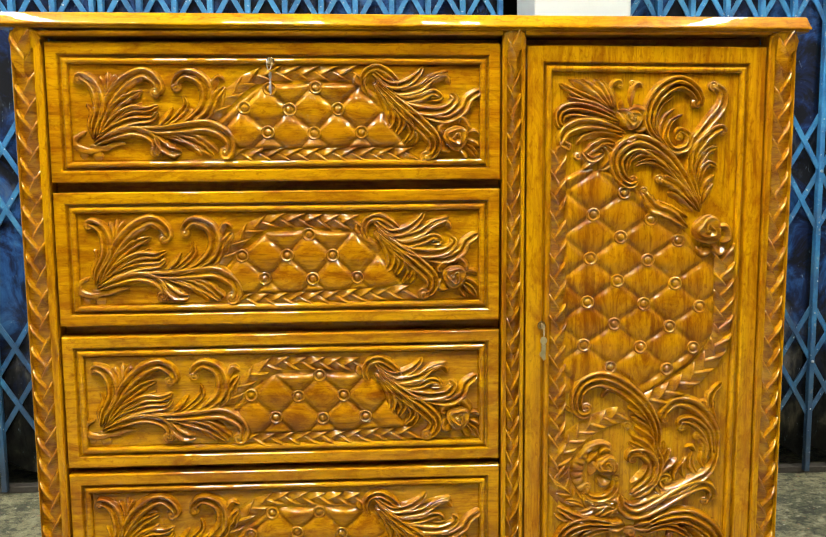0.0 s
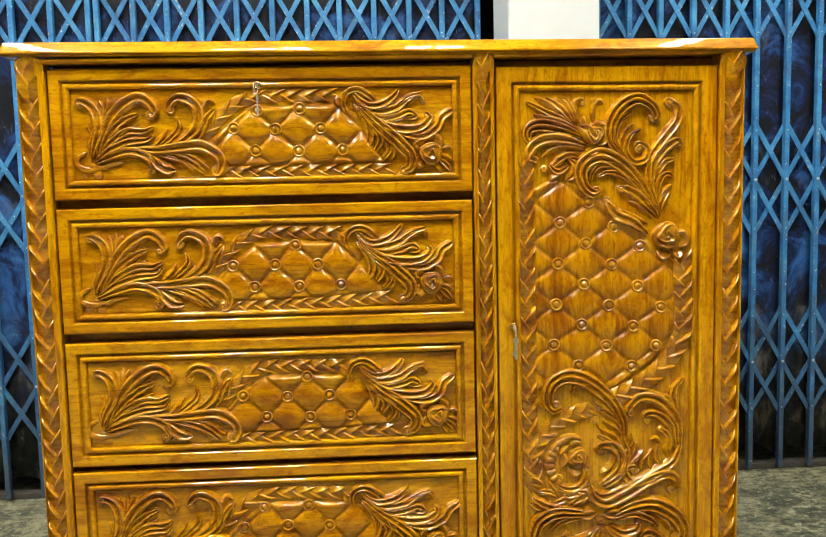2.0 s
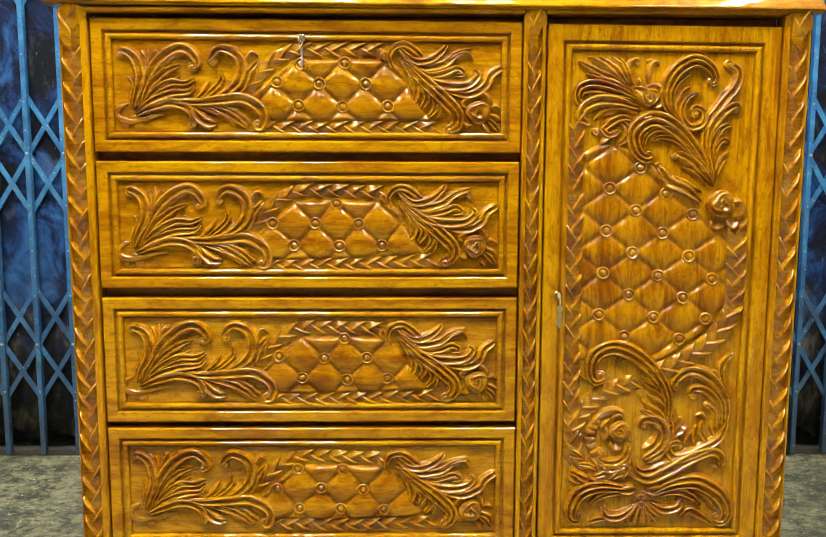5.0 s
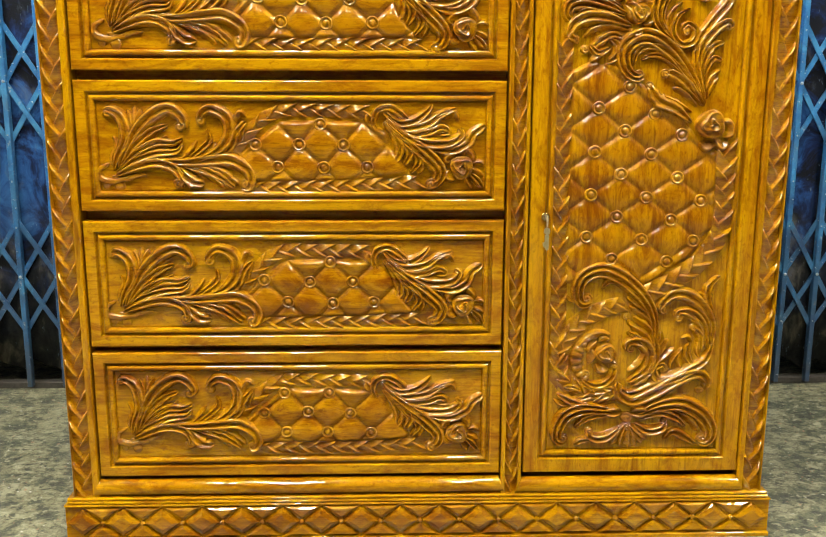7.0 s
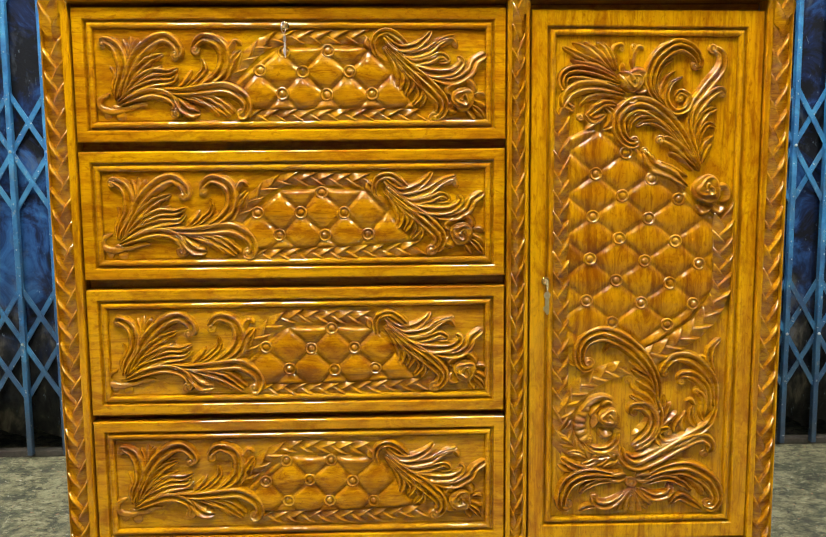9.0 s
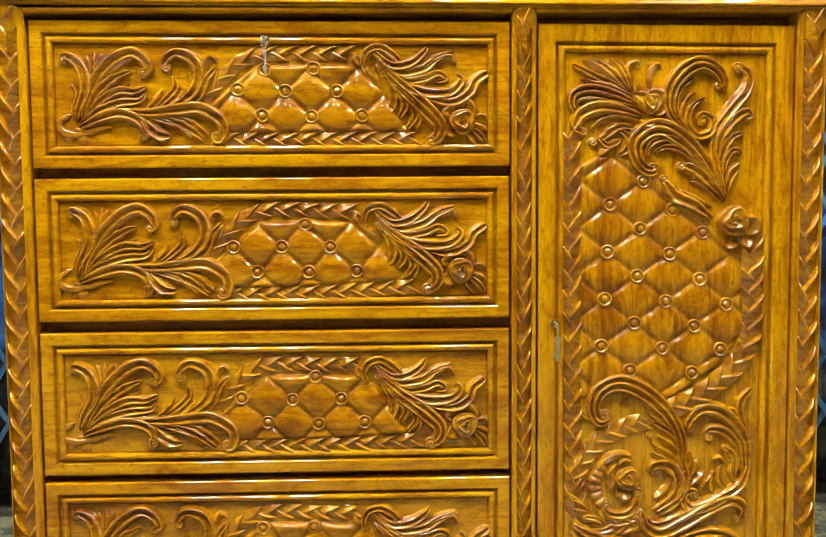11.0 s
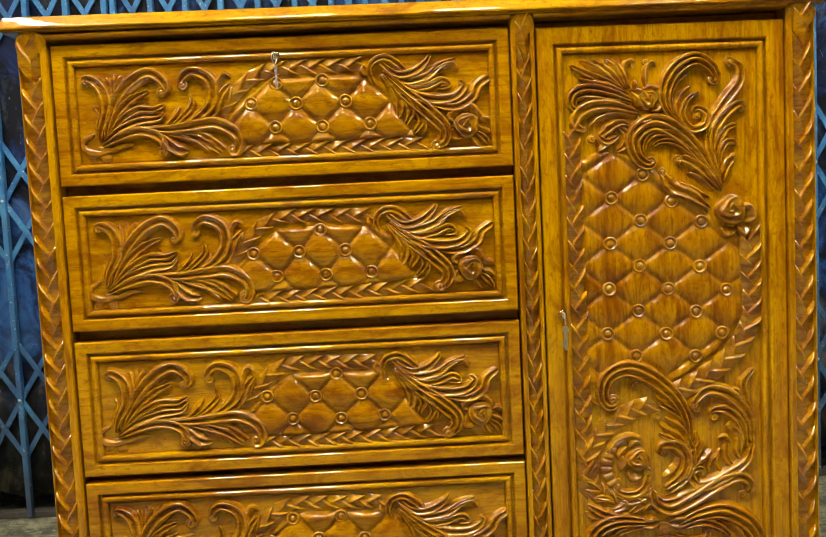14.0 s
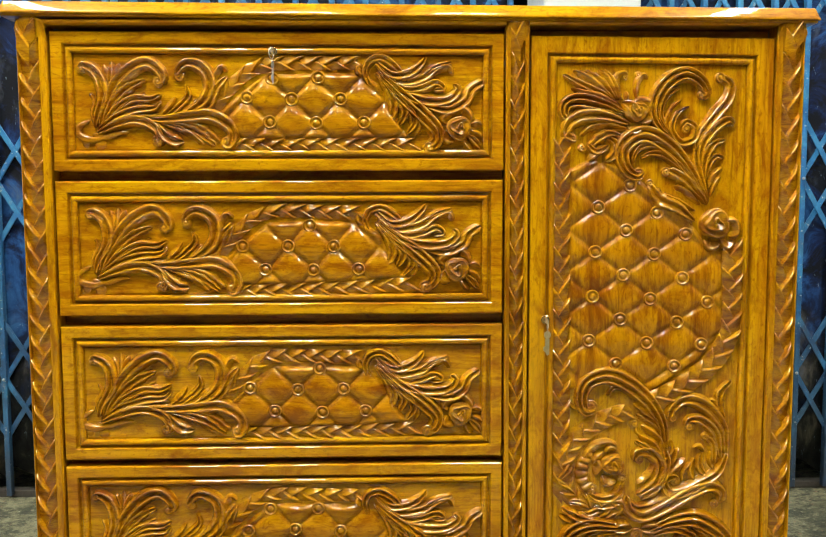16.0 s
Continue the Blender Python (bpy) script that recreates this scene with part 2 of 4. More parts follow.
# ---- the room ----
GATE_Y = 0.872
floor = box("floor", -2.9, 3.2, -7.5, 2.4, -0.12, 0.0, CONCRETE, bevel=0, label="worn grey concrete floor with pale stains")
tagged(floor, category="floor", kind="structure")
# unseen walls, lintel and ceiling, added and kept dark to limit bounced light
for nm, b, lab in (("wall_west", (-2.75, -2.6, -7.35, 1.1, 0, 3.65), "unseen dark plaster side wall, added to close the room"),
                   ("wall_east", (2.9, 3.05, -7.35, 1.1, 0, 3.65), "unseen dark plaster side wall, added to close the room"),
                   ("wall_south", (-2.6, 2.9, -7.35, -7.2, 0, 3.65), "unseen dark plaster rear wall, added to close the room"),
                   ("wall_north_lintel", (-2.6, 2.9, 0.86, 1.1, 2.45, 3.65), "unseen dark plaster lintel above the gate, added to close the room")):
    tagged(box(nm, *b, DARK_PLASTER, bevel=0, label=lab), category="wall", kind="structure")
tagged(box("ceiling", -2.75, 3.05, -7.35, 1.1, 3.65, 3.77, DARK_PLASTER, bevel=0, label="unseen dark plaster ceiling, added to close the room"), category="ceiling", kind="structure")
# near-black panel stands in for the unlit depth seen through the gate
tagged(box("backdrop", -2.9, 3.2, 1.9, 1.95, 0, 3.7, DARK, bevel=0, label="added near-black panel standing in for the unlit space behind the gate"), category="wall", kind="structure")
tagged(box("pillar", 0.379, 0.613, 0.61, 0.86, 0, 3.65, PILLAR_PAINT, bevel=0.006, label="white painted square pillar before the gate"), category="pillar", kind="structure")


# ---- the collapsible gate ----
def lattice_bar(g, xa, za, xb, zb, sgn):
    """A flat bar with pointed ends that runs down from (xa, za) to (xb, zb)."""
    dx, dz = xb - xa, zb - za
    ln = math.hypot(dx, dz)
    bm = bmesh.new()
    y, w, e = (0.004 if sgn > 0 else 0.0095), 0.0066, 0.016
    vs = [bm.verts.new(p) for p in ((-e, y, -w * 0.2), (0, y, w), (ln, y, w), (ln + e, y, w * 0.2), (ln, y, -w), (0, y, -w))]
    face = bm.faces.new(vs)
    ext = bmesh.ops.extrude_face_region(bm, geom=[face])
    bmesh.ops.translate(bm, verts=[q for q in ext["geom"] if isinstance(q, bmesh.types.BMVert)], vec=(0, 0.004, 0))
    bmesh.ops.recalc_face_normals(bm, faces=bm.faces[:])
    bar = bpy.data.meshes.new("lattice_bar")
    bm.to_mesh(bar)
    bm.free()
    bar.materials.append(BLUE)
    ob = put("lattice_bar", bar, g)
    ob.matrix_basis = Matrix.Translation((xa, GATE_Y, za)) @ Matrix.Rotation(-math.atan2(dz, dx), 4, "Y")


def gate(x0, x1, pitch, phase_label):
    g = thing("folding_gate", phase_label, "gate")
    count = int(round((x1 - x0) / pitch))
    xs = [x0 + pitch * i for i in range(count + 1)]
    u = [(-0.0074, 0.014), (-0.0074, -0.002), (-0.0062, -0.004), (0.0062, -0.004), (0.0074, -0.002), (0.0074, 0.014), (0.0052, 0.014), (0.0052, 0.0), (-0.0052, 0.0), (-0.0052, 0.014)]
    n = len(u)
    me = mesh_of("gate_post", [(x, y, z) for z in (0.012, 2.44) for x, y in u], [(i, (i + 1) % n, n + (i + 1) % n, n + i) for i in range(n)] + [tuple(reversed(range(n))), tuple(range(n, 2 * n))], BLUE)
    rivet = bmesh.new()
    bmesh.ops.create_uvsphere(rivet, u_segments=8, v_segments=5, radius=0.0045)
    rv = bpy.data.meshes.new("rivet")
    rivet.to_mesh(rv)
    rivet.free()
    rv.materials.append(RIVET)
    for i, x in enumerate(xs):
        ob = put("post", me, g)
        ob.location = (x, GATE_Y, 0)
        ob.rotation_euler = (0, radians(random.uniform(-0.15, 0.15)), 0)
    for top, mid, bot in SECTIONS:
        for x in xs:
            r = put("rivet", rv, g)
            r.location = (x, GATE_Y - 0.004, mid)
        for z in (top - 0.02, bot + 0.02, mid + 0.27):
            for x in xs:
                r = put("rivet", rv, g)
                r.location, r.scale = (x, GATE_Y - 0.003, z), (0.6, 0.6, 0.6)
        for i in range(-1, count + 2):
            for sgn in (1, -1):
                inside = [0 <= i + k * sgn <= count for k in range(3)]
                if inside[1] and (inside[0] or inside[2]):
                    a, b = (0 if inside[0] else 1), (2 if inside[2] else 1)
                    z = (top, mid, bot)
                    lattice_bar(g, xs[0] + pitch * (i + a * sgn), z[a], xs[0] + pitch * (i + b * sgn), z[b], sgn)
    # each sheet hangs behind two posts, its lower edge torn
    for i in range(count):
        a, b = xs[i] - 0.002, xs[i + 1] - 0.004
        lo, hi = 0.075 + random.uniform(-0.01, 0.03), 0.06 + random.uniform(-0.015, 0.02)
        v, f = [], []
        n = 5
        for k in range(n + 1):
            u = k / n
            bulge = 0.006 * math.sin(math.pi * u) * random.uniform(0.3, 1)
            x = a + (b - a) * u
            for z in (lo + (hi - lo) * u + random.uniform(-0.004, 0.004), 0.35, 0.8, 1.3, 2.44):
                v.append((x, GATE_Y + 0.022 + bulge * random.uniform(0.2, 1.2) + 0.004 * (i % 2), z))
        for k in range(n):
            for r in range(4):
                f.append((5 * k + r, 5 * k + 5 + r, 5 * k + 6 + r, 5 * k + 1 + r))
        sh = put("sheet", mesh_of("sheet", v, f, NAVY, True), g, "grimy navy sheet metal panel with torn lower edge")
        sh.modifiers.new("thick", "SOLIDIFY").thickness = 0.0015
    box("track", x0 - 0.02, x1 + 0.02, GATE_Y + 0.018, GATE_Y + 0.05, 0.0, 0.018, RUST, g, 0.002, "rusty floor track")
    return g


SECTIONS = [(2.163, 2.006, 1.84), (1.614, 1.448, 1.281), (1.043, 0.88, 0.716), (0.499, 0.338, 0.178)]
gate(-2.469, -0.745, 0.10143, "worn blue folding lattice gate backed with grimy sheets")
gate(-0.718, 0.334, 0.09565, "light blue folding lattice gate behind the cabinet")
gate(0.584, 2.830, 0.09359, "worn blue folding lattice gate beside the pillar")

# ---- tube lamps ----
def tube_lamp(name, x, y, z, length, turn, r=0.045):
    g = thing(name, "unseen white tube lamp in a round diffuser on the ceiling", "lamp", at=(x, y, z))
    g.rotation_euler = (0, 0, radians(turn))
    bm = bmesh.new()
    bmesh.ops.create_cone(bm, cap_ends=True, segments=20, radius1=r, radius2=r, depth=length, matrix=Matrix.Rotation(radians(90), 4, "Y"))
    me = bpy.data.meshes.new("tube")
    bm.to_mesh(me)
    bm.free()
    me.materials.append(TUBE)
    put("tube", me, g, "glowing white tube")
    box("batten", -length / 2 - 0.03, length / 2 + 0.03, -0.025, 0.025, r + 0.001, 0.19, DARK_PLASTER, g, 0.004)
    for s in (-1, 1):
        box("holder", s * (length / 2 + 0.012) - 0.012, s * (length / 2 + 0.012) + 0.012, -r - 0.002, r + 0.002, -r - 0.002, r + 0.01, DARK_PLASTER, g, 0.003)
    return g


# the last two, far back, are added for frontal fill and highlight spots
for x, y, length in ((-1.00, -1.35, 1.2), (-0.74, -1.35, 1.2), (-0.48, -1.35, 1.2), (0.34, -1.1, 0.8), (0.58, -1.1, 0.8), (2.2, -0.9, 3.0), (-2.3, -0.9, 2.8), (-0.70, -3.3, 0.8), (0.50, -3.3, 0.6)):
    tagged(tube_lamp("tube_lamp", x, y, 3.45, length, 90, 0.075), group="ceiling tube lamps")

# ---- the cabinet ----
cabinet = thing("cabinet", "amber-varnished carved teak cabinet with four drawers and one door", "cabinet")
BACK = 0.47
box("side_panel", -0.604, -0.584, 0.02, BACK, 0.085, 1.118, WOOD_Z, cabinet, 0.001)
box("side_panel", 0.697, 0.717, 0.02, BACK, 0.085, 1.118, WOOD_Z, cabinet, 0.001)
box("back_panel", -0.584, 0.697, BACK - 0.008, BACK, 0.085, 1.118, WOOD_Z, cabinet, 0)
box("partition", 0.219, 0.237, 0.03, BACK - 0.008, 0.085, 1.118, WOOD_Z, cabinet, 0)
# top: rounded edge, then a smaller moulding below it
def top_board():
    front = [(-0.006, 1.1540), (-0.0090, 1.1535), (-0.0108, 1.1520), (-0.0164, 1.1395), (-0.0182, 1.1372), (-0.0190, 1.1352), (-0.0188, 1.1334), (-0.0165, 1.1324), (-0.0145, 1.1320), (-0.0145, 1.1292), (-0.0130, 1.1284), (-0.0060, 1.1284)]
    rim = [(-0.003 - y, y, z) for y, z in front]
    v, f, n = [], [], len(rim)
    for out, y, z in rim:
        o = 0.9 * min(out, 0.0160)
        for x, yy in ((-0.6125 - o, BACK + 0.01), (-0.6125 - o, y + 0.6 * max(0.0, o - 0.004)), (-0.6125 - o + 1.1 * max(0.0, o - 0.004), y), (0.7215 + o - 1.1 * max(0.0, o - 0.004), y), (0.7215 + o, y + 0.6 * max(0.0, o - 0.004)), (0.7215 + o, BACK + 0.01)):
            v.append((x, yy, z - 0.0075 * x))
    for k in range(n - 1):
        for i in range(6):
            j = (i + 1) % 6
            f.append((6 * k + i, 6 * k + 6 + i, 6 * k + 6 + j, 6 * k + j))
    f += [tuple(range(6)), tuple(reversed(range(6 * n - 6, 6 * n)))]
    me = mesh_of("top_board", v, f, WOOD_X, True)
    me.set_sharp_from_angle(angle=radians(40))
    return put("top_board", me, cabinet, "thick top board with rounded edge")


top_board()
for a, b in ((-0.5525, 0.2085), (0.2475, 0.6685)):
    moulding("top_moulding", a, b, [(0.06, 1.1195), (0.06, 1.1298)] + arc(-0.003, 1.1247, 0.009, 90, 250, 14, 0.0052), WOOD_X, cabinet)
box("top_rail", -0.552, 0.668, 0.034, 0.054, 1.09, 1.1182, WOOD_X, cabinet, 0.001)
for z0, z1 in ((0.858, 0.888), (0.611, 0.644), (0.366, 0.394), (0.1225, 0.138)):
    box("drawer_rail", -0.552, 0.209, 0.034, 0.054, z0, z1, WOOD_X, cabinet, 0.001)


def post(x0, x1, z0, z1, l, r):
    """A square post with a flat strip l and r wide beside the sunk braid."""
    prof = [(x0, 0.03), (x0, -0.003), (x0 + 0.002, -0.006), (x0 + l, -0.006), (x0 + l + 0.002, 0.003), (x1 - r - 0.002, 0.003), (x1 - r, -0.006), (x1 - 0.002, -0.006), (x1, -0.003), (x1, 0.03)]
    n = len(prof)
    v = [(x, y, z0) for x, y in prof] + [(x, y, z1) for x, y in prof]
    f = [(i, (i + 1) % n, n + (i + 1) % n, n + i) for i in range(n)] + [tuple(reversed(range(n))), tuple(range(n, 2 * n))]
    return put("post", mesh_of("post", v, f, WOOD_Z), cabinet)


posts = [post(-0.602, -0.5525, 0.0905, 1.1300, 0.0025, 0.012), post(0.209, 0.2485, 0.0905, 1.1270, 0.008, 0.007), post(0.6675, 0.7155, 0.0905, 1.1240, 0.010, 0.0030)]


def post_tip(x0, x1, ztop, ob):
    """The rounded head of a post, swelling forward under the top board."""
    v, f, n, mid, half = [], [], 14, (x0 + x1) / 2, (x1 - x0) / 2
    low = ztop - 0.034
    rows = [(0.0, -0.0062), (0.4, -0.0078), (0.75, -0.0105), (1.0, -0.0125)]
    for t, y in rows:
        for k in range(n + 1):
            u = -1 + 2 * k / n
            top = ztop - 0.019 * (1 - math.sqrt(max(0.0, 1 - u * u)))
            v.append((mid + half * u, y + 0.003 * u ** 4, low + (top - low) * t))
    for k in range(n + 1):
        x, y, z = v[3 * (n + 1) + k]
        v.append((x, 0.004, z + 0.0006))
    for r in range(4):
        for k in range(n):
            a = r * (n + 1) + k
            f.append((a, a + 1, a + n + 2, a + n + 1))
    for side in (0, n):
        f.append(tuple(r * (n + 1) + side for r in range(5)))
    return put("post_tip", mesh_of("post_tip", v, f, WOOD_Z, True), ob)


for ob, x0, x1, ztop in ((posts[0], -0.602, -0.5525, 1.1340), (posts[1], 0.209, 0.2485, 1.1295), (posts[2], 0.6675, 0.7155, 1.1270)):
    post_tip(x0, x1, ztop, ob)
# lower moulding and plinth
for a, b, h in ((-0.5525, 0.2085, 0.1218), (0.2475, 0.6685, 0.1190)):
    moulding("lower_moulding", a - 0.011, b + 0.008, [(0.008, 0.091), (0.008, h), (0.006, h)] + arc(0.004, h - 0.0158, 0.014, 100, 255, 20, 0.0148), WOOD_X, cabinet, 0.33)
moulding("plinth_ledge", -0.612, 0.7255, [(BACK, 0.078), (BACK, 0.0902)] + arc(-0.0065, 0.0872, 0.0045, 90, 270, 10, 0.0030) + arc(-0.0085, 0.0810, 0.0045, 90, 270, 10, 0.0030), WOOD_X, cabinet)
plinth = moulding("plinth", -0.618, 0.732, [(BACK + 0.005, 0.0), (BACK + 0.005, 0.0778), (-0.0135, 0.0778), (-0.0145, 0.0765), (-0.0145, 0.0745), (-0.009, 0.073), (-0.009, 0.010), (-0.015, 0.0085), (-0.0165, 0.007), (-0.0165, 0.0)], WOOD_X, cabinet)

def panel_profile(flat):
    """Rings of a board's face: soft outer edge, flat frame, groove, rounded bead, sunk field."""
    edge = [(0.0035 - 0.0035 * math.cos(radians(a)), 0.0035 - 0.0035 * math.sin(radians(a))) for a in (0, 18, 36, 54, 72, 90)]
    groove = [(flat - 0.0030, 0.0), (flat - 0.0018, 0.0003), (flat - 0.0008, 0.0011), (flat - 0.0002, 0.0024), (flat + 0.0010, 0.0085), (flat + 0.0040, 0.0090)]
    bead = [(flat + 0.0098 - 0.0052 * math.cos(radians(a)), 0.0058 - 0.0058 * math.sin(radians(a))) for a in range(10, 181, 17)]
    return edge + groove + bead + [(flat + 0.0150, 0.0095), (flat + 0.0175, 0.0080)]


PANEL = panel_profile(0.0205)
FIELD = 0.008
DRAWERS = [(-0.550, 0.207, 0.880, 1.112), (-0.550, 0.206, 0.635, 0.864), (-0.550, 0.206, 0.384, 0.617), (-0.550, 0.207, 0.129, 0.372)]
drawers = []
for x0, x1, z0, z1 in DRAWERS:
    d = framed("drawer", x0, x1, z0, z1, PANEL, 0.024, WOOD_X, cabinet, "carved drawer front with framed field", 0.004 if z0 > 0.8 else 0.0)
    drawers.append(d)
DOOR_PANEL = panel_profile(0.029)
door = framed("door", 0.2520, 0.666, 0.129, 1.105, DOOR_PANEL, 0.024, WOOD_Z, cabinet, "tall carved door with framed field", 0.004)


# ---- carving ----
def spline(pts, n):
    """n + 1 points of a smooth curve through pts."""
    p = np.array(pts, float)
    if len(p) == 2:
        return p[0] + (p[1] - p[0]) * np.linspace(0, 1, n + 1)[:, None]
    q = np.vstack([2 * p[0] - p[1], p, 2 * p[-1] - p[-2]])
    seg = np.linalg.norm(np.diff(p, axis=0), axis=1)
    knots = np.concatenate([[0], np.cumsum(seg)]) / seg.sum()
    res = []
    for s in np.linspace(0, 1, n + 1):
        i = min(int(np.searchsorted(knots, s, "right")) - 1, len(p) - 2)
        t = (s - knots[i]) / (knots[i + 1] - knots[i])
        a, b, c, d = q[i], q[i + 1], q[i + 2], q[i + 3]
        res.append(0.5 * (2 * b + (c - a) * t + (2 * a - 5 * b + 4 * c - d) * t * t + (3 * b - a - 3 * c + d) * t ** 3))
    return np.array(res)


BEND = {}


def bent(ob, p):
    """Where the carver put, on this drawer, what lies at p (mm) on the first one."""
    if ob.name not in BEND:
        return p
    src, dst = BEND[ob.name]
    w = 1 / (np.sum((src[None] - p[:, None]) ** 2, axis=2) + 900.0) ** 1.5
    w /= w.sum(axis=1, keepdims=True)
    return p + w @ (dst - src)


def gouge(p, lean):
    """A gouge-cut rib over p from 0 to 1: a crest leaning to one side and a hollow slope behind it."""
    q = p if lean < 0 else 1 - p
    return np.where(q < 0.36, np.clip(q / 0.36, 0, 1) ** 0.62, 0.18 + 0.82 * np.clip((1 - q) / 0.64, 0, 1) ** 1.25)


def leaf(ob, pts, w0, w1, w2, ribs, high=None):
    """A carved leaf or scroll with ribs along it, its widths (mm) at root, middle and tip."""
    w0, w1, w2 = w0 * 1.3, w1 * 1.48, w2 * 1.7
    ribs = 3 if w1 > 31 and ribs > 2 else 2 if ribs > 1 and w1 > 14 else 1
    length = float(np.sum(np.linalg.norm(np.diff(np.array(pts, float), axis=0), axis=1)))
    n = int(min(48, max(10, length / 3.0)))
    c = bent(ob, spline(pts, n))
    tan = np.gradient(c, axis=0)
    tan /= np.linalg.norm(tan, axis=1, keepdims=True) + 1e-9
    nor = np.stack([-tan[:, 1], tan[:, 0]], axis=1)
    swing = float(np.sum(tan[:-1, 0] * tan[1:, 1] - tan[:-1, 1] * tan[1:, 0]))
    lean = -1 if swing >= 0 else 1
    s = np.linspace(0, 1, n + 1)
    w = np.where(s < 0.55, w0 + (w1 - w0) * np.sin(s / 0.55 * math.pi / 2), w2 + (w1 - w2) * np.cos((s - 0.55) / 0.45 * math.pi / 2))
    cap = np.minimum(1, np.minimum(s, 1 - s) * length / np.maximum(w * 0.45, 0.1))
    w = w * np.sqrt(np.clip(1 - (1 - cap) ** 2, 0.02, 1))
    bends = float(np.sum(np.abs(tan[:-1, 0] * tan[1:, 1] - tan[:-1, 1] * tan[1:, 0])))
    if bends < 1.3 and length > 45 and high is None:
        beat = (s * length / 19.0 + random.uniform(0, 1)) % 1.0
        w = w * (1.12 + 0.40 * np.clip((s - 0.3) / 0.3, 0, 1) * (beat - 0.55))
    m = 9 * ribs + 3
    u = np.linspace(-1, 1, m + 1)
    env = np.clip(1 - np.abs(u) ** 4.0, 0, 1) ** 0.55
    phase = (u + 1) / 2 * ribs
    rib = gouge(phase, lean) if ribs == 1 else 0.5 * np.abs(np.sin(math.pi * phase)) ** 0.62 + 0.5 * gouge(phase - np.floor(np.minimum(phase, ribs - 1e-6)), lean)
    side = 1 - 0.22 * (u * -lean + 1) / 2
    shape = env * (0.16 + 0.84 * rib) * side if high is None else env
    top = high or min(18.0, 6.2 + 0.36 * w1) * random.uniform(0.92, 1.1)
    rise = top * (0.62 + 0.38 * np.sin(np.pi * np.clip(s * 0.75 + 0.12, 0, 1))) * np.clip(cap, 0.25, 1) ** 0.5
    rise = rise * (1 + 0.05 * np.sin(s * length / 11 * 2 * math.pi + random.uniform(0, 6)))
    v, f = [], []
    for i in range(n + 1):
        for j in range(m + 1):
            x, z = c[i] + nor[i] * u[j] * w[i] / 2
            v.append((x / 1000, FIELD + 0.0012 - rise[i] * shape[j] / 1000, z / 1000))
    for i in range(n):
        for j in range(m):
            a = i * (m + 1) + j
            f.append((a, a + m + 1, a + m + 2, a + 1))
    return put("carved_leaf", mesh_of("carved_leaf", v, f, CARVED, True), ob)


def shell(ob, pts, width, high, teeth):
    """A crescent fluted across, like the edge of a shell, narrow at both tips (mm)."""
    n, m = teeth * 6, 8
    c = spline(pts, n)
    tan = np.gradient(c, axis=0)
    tan /= np.linalg.norm(tan, axis=1, keepdims=True) + 1e-9
    nor = np.stack([-tan[:, 1], tan[:, 0]], axis=1)
    v, f = [], []
    for i in range(n + 1):
        s = i / n
        w = width * (0.25 + 0.75 * math.sin(math.pi * s) ** 0.6)
        flute = abs(math.sin(math.pi * s * teeth)) ** 0.7
        for j in range(m + 1):
            u = 2 * j / m - 1
            x, z = c[i] + nor[i] * (u + 0.12 * flute * max(0.0, u)) * w / 2
            dome = max(0.0, 1 - abs(u) ** 3) ** 0.6
            v.append((x / 1000, FIELD + 0.001 - high * dome * (0.45 + 0.55 * flute) / 1000, z / 1000))
    for i in range(n):
        for j in range(m):
            a = i * (m + 1) + j
            f.append((a, a + m + 1, a + m + 2, a + 1))
    return put("fluted_crescent", mesh_of("fluted_crescent", v, f, CARVED, True), ob)


def turned(rings, n=16):
    """Vertices and faces of a profile of (radius, height) mm turned about the y axis."""
    v, f = [], []
    for r, h in rings:
        v += [(r / 1000 * math.cos(2 * math.pi * k / n), -h / 1000, r / 1000 * math.sin(2 * math.pi * k / n)) for k in range(n)]
    for i in range(len(rings) - 1):
        for k in range(n):
            a, b = i * n + k, i * n + (k + 1) % n
            f.append((a, b, b + n, a + n))
    f.append(tuple(range((len(rings) - 1) * n, len(rings) * n)))
    return v, f


KNOBS = {}


def knob(ob, x, z, r):
    """The rolled end of a scroll: a dome with a spiral cut into it."""
    key = round(r)
    if key not in KNOBS:
        n, m, v, f = 22, 9, [], []
        for j in range(m):
            q = j / (m - 1)
            for k in range(n):
                a = 2 * math.pi * k / n
                rr = r * 1.18 * (1 - q * 0.97)
                turn = (1 - q) * 1.35 - k / n
                ridge = 0.5 + 0.5 * math.cos(2 * math.pi * turn)
                h = 0.0 if j == 0 else r * (0.45 + 0.35 * q ** 0.7 + 0.34 * ridge * (1 - q * 0.6))
                v.append((rr / 1000 * math.cos(a), -h / 1000, rr / 1000 * math.sin(a)))
        for j in range(m - 1):
            for k in range(n):
                a, b = j * n + k, j * n + (k + 1) % n
                f.append((a, b, b + n, a + n))
        f.append(tuple(range((m - 1) * n, m * n)))
        KNOBS[key] = mesh_of("scroll_end", v, f, CARVED, True)
    x, z = bent(ob, np.array([(x, z)], float))[0]
    o = put("scroll_end", KNOBS[key], ob)
    o.matrix_basis = Matrix.Translation((x / 1000, FIELD, z / 1000)) @ Matrix.Rotation(random.uniform(0, 6.28), 4, "Y")
    return o


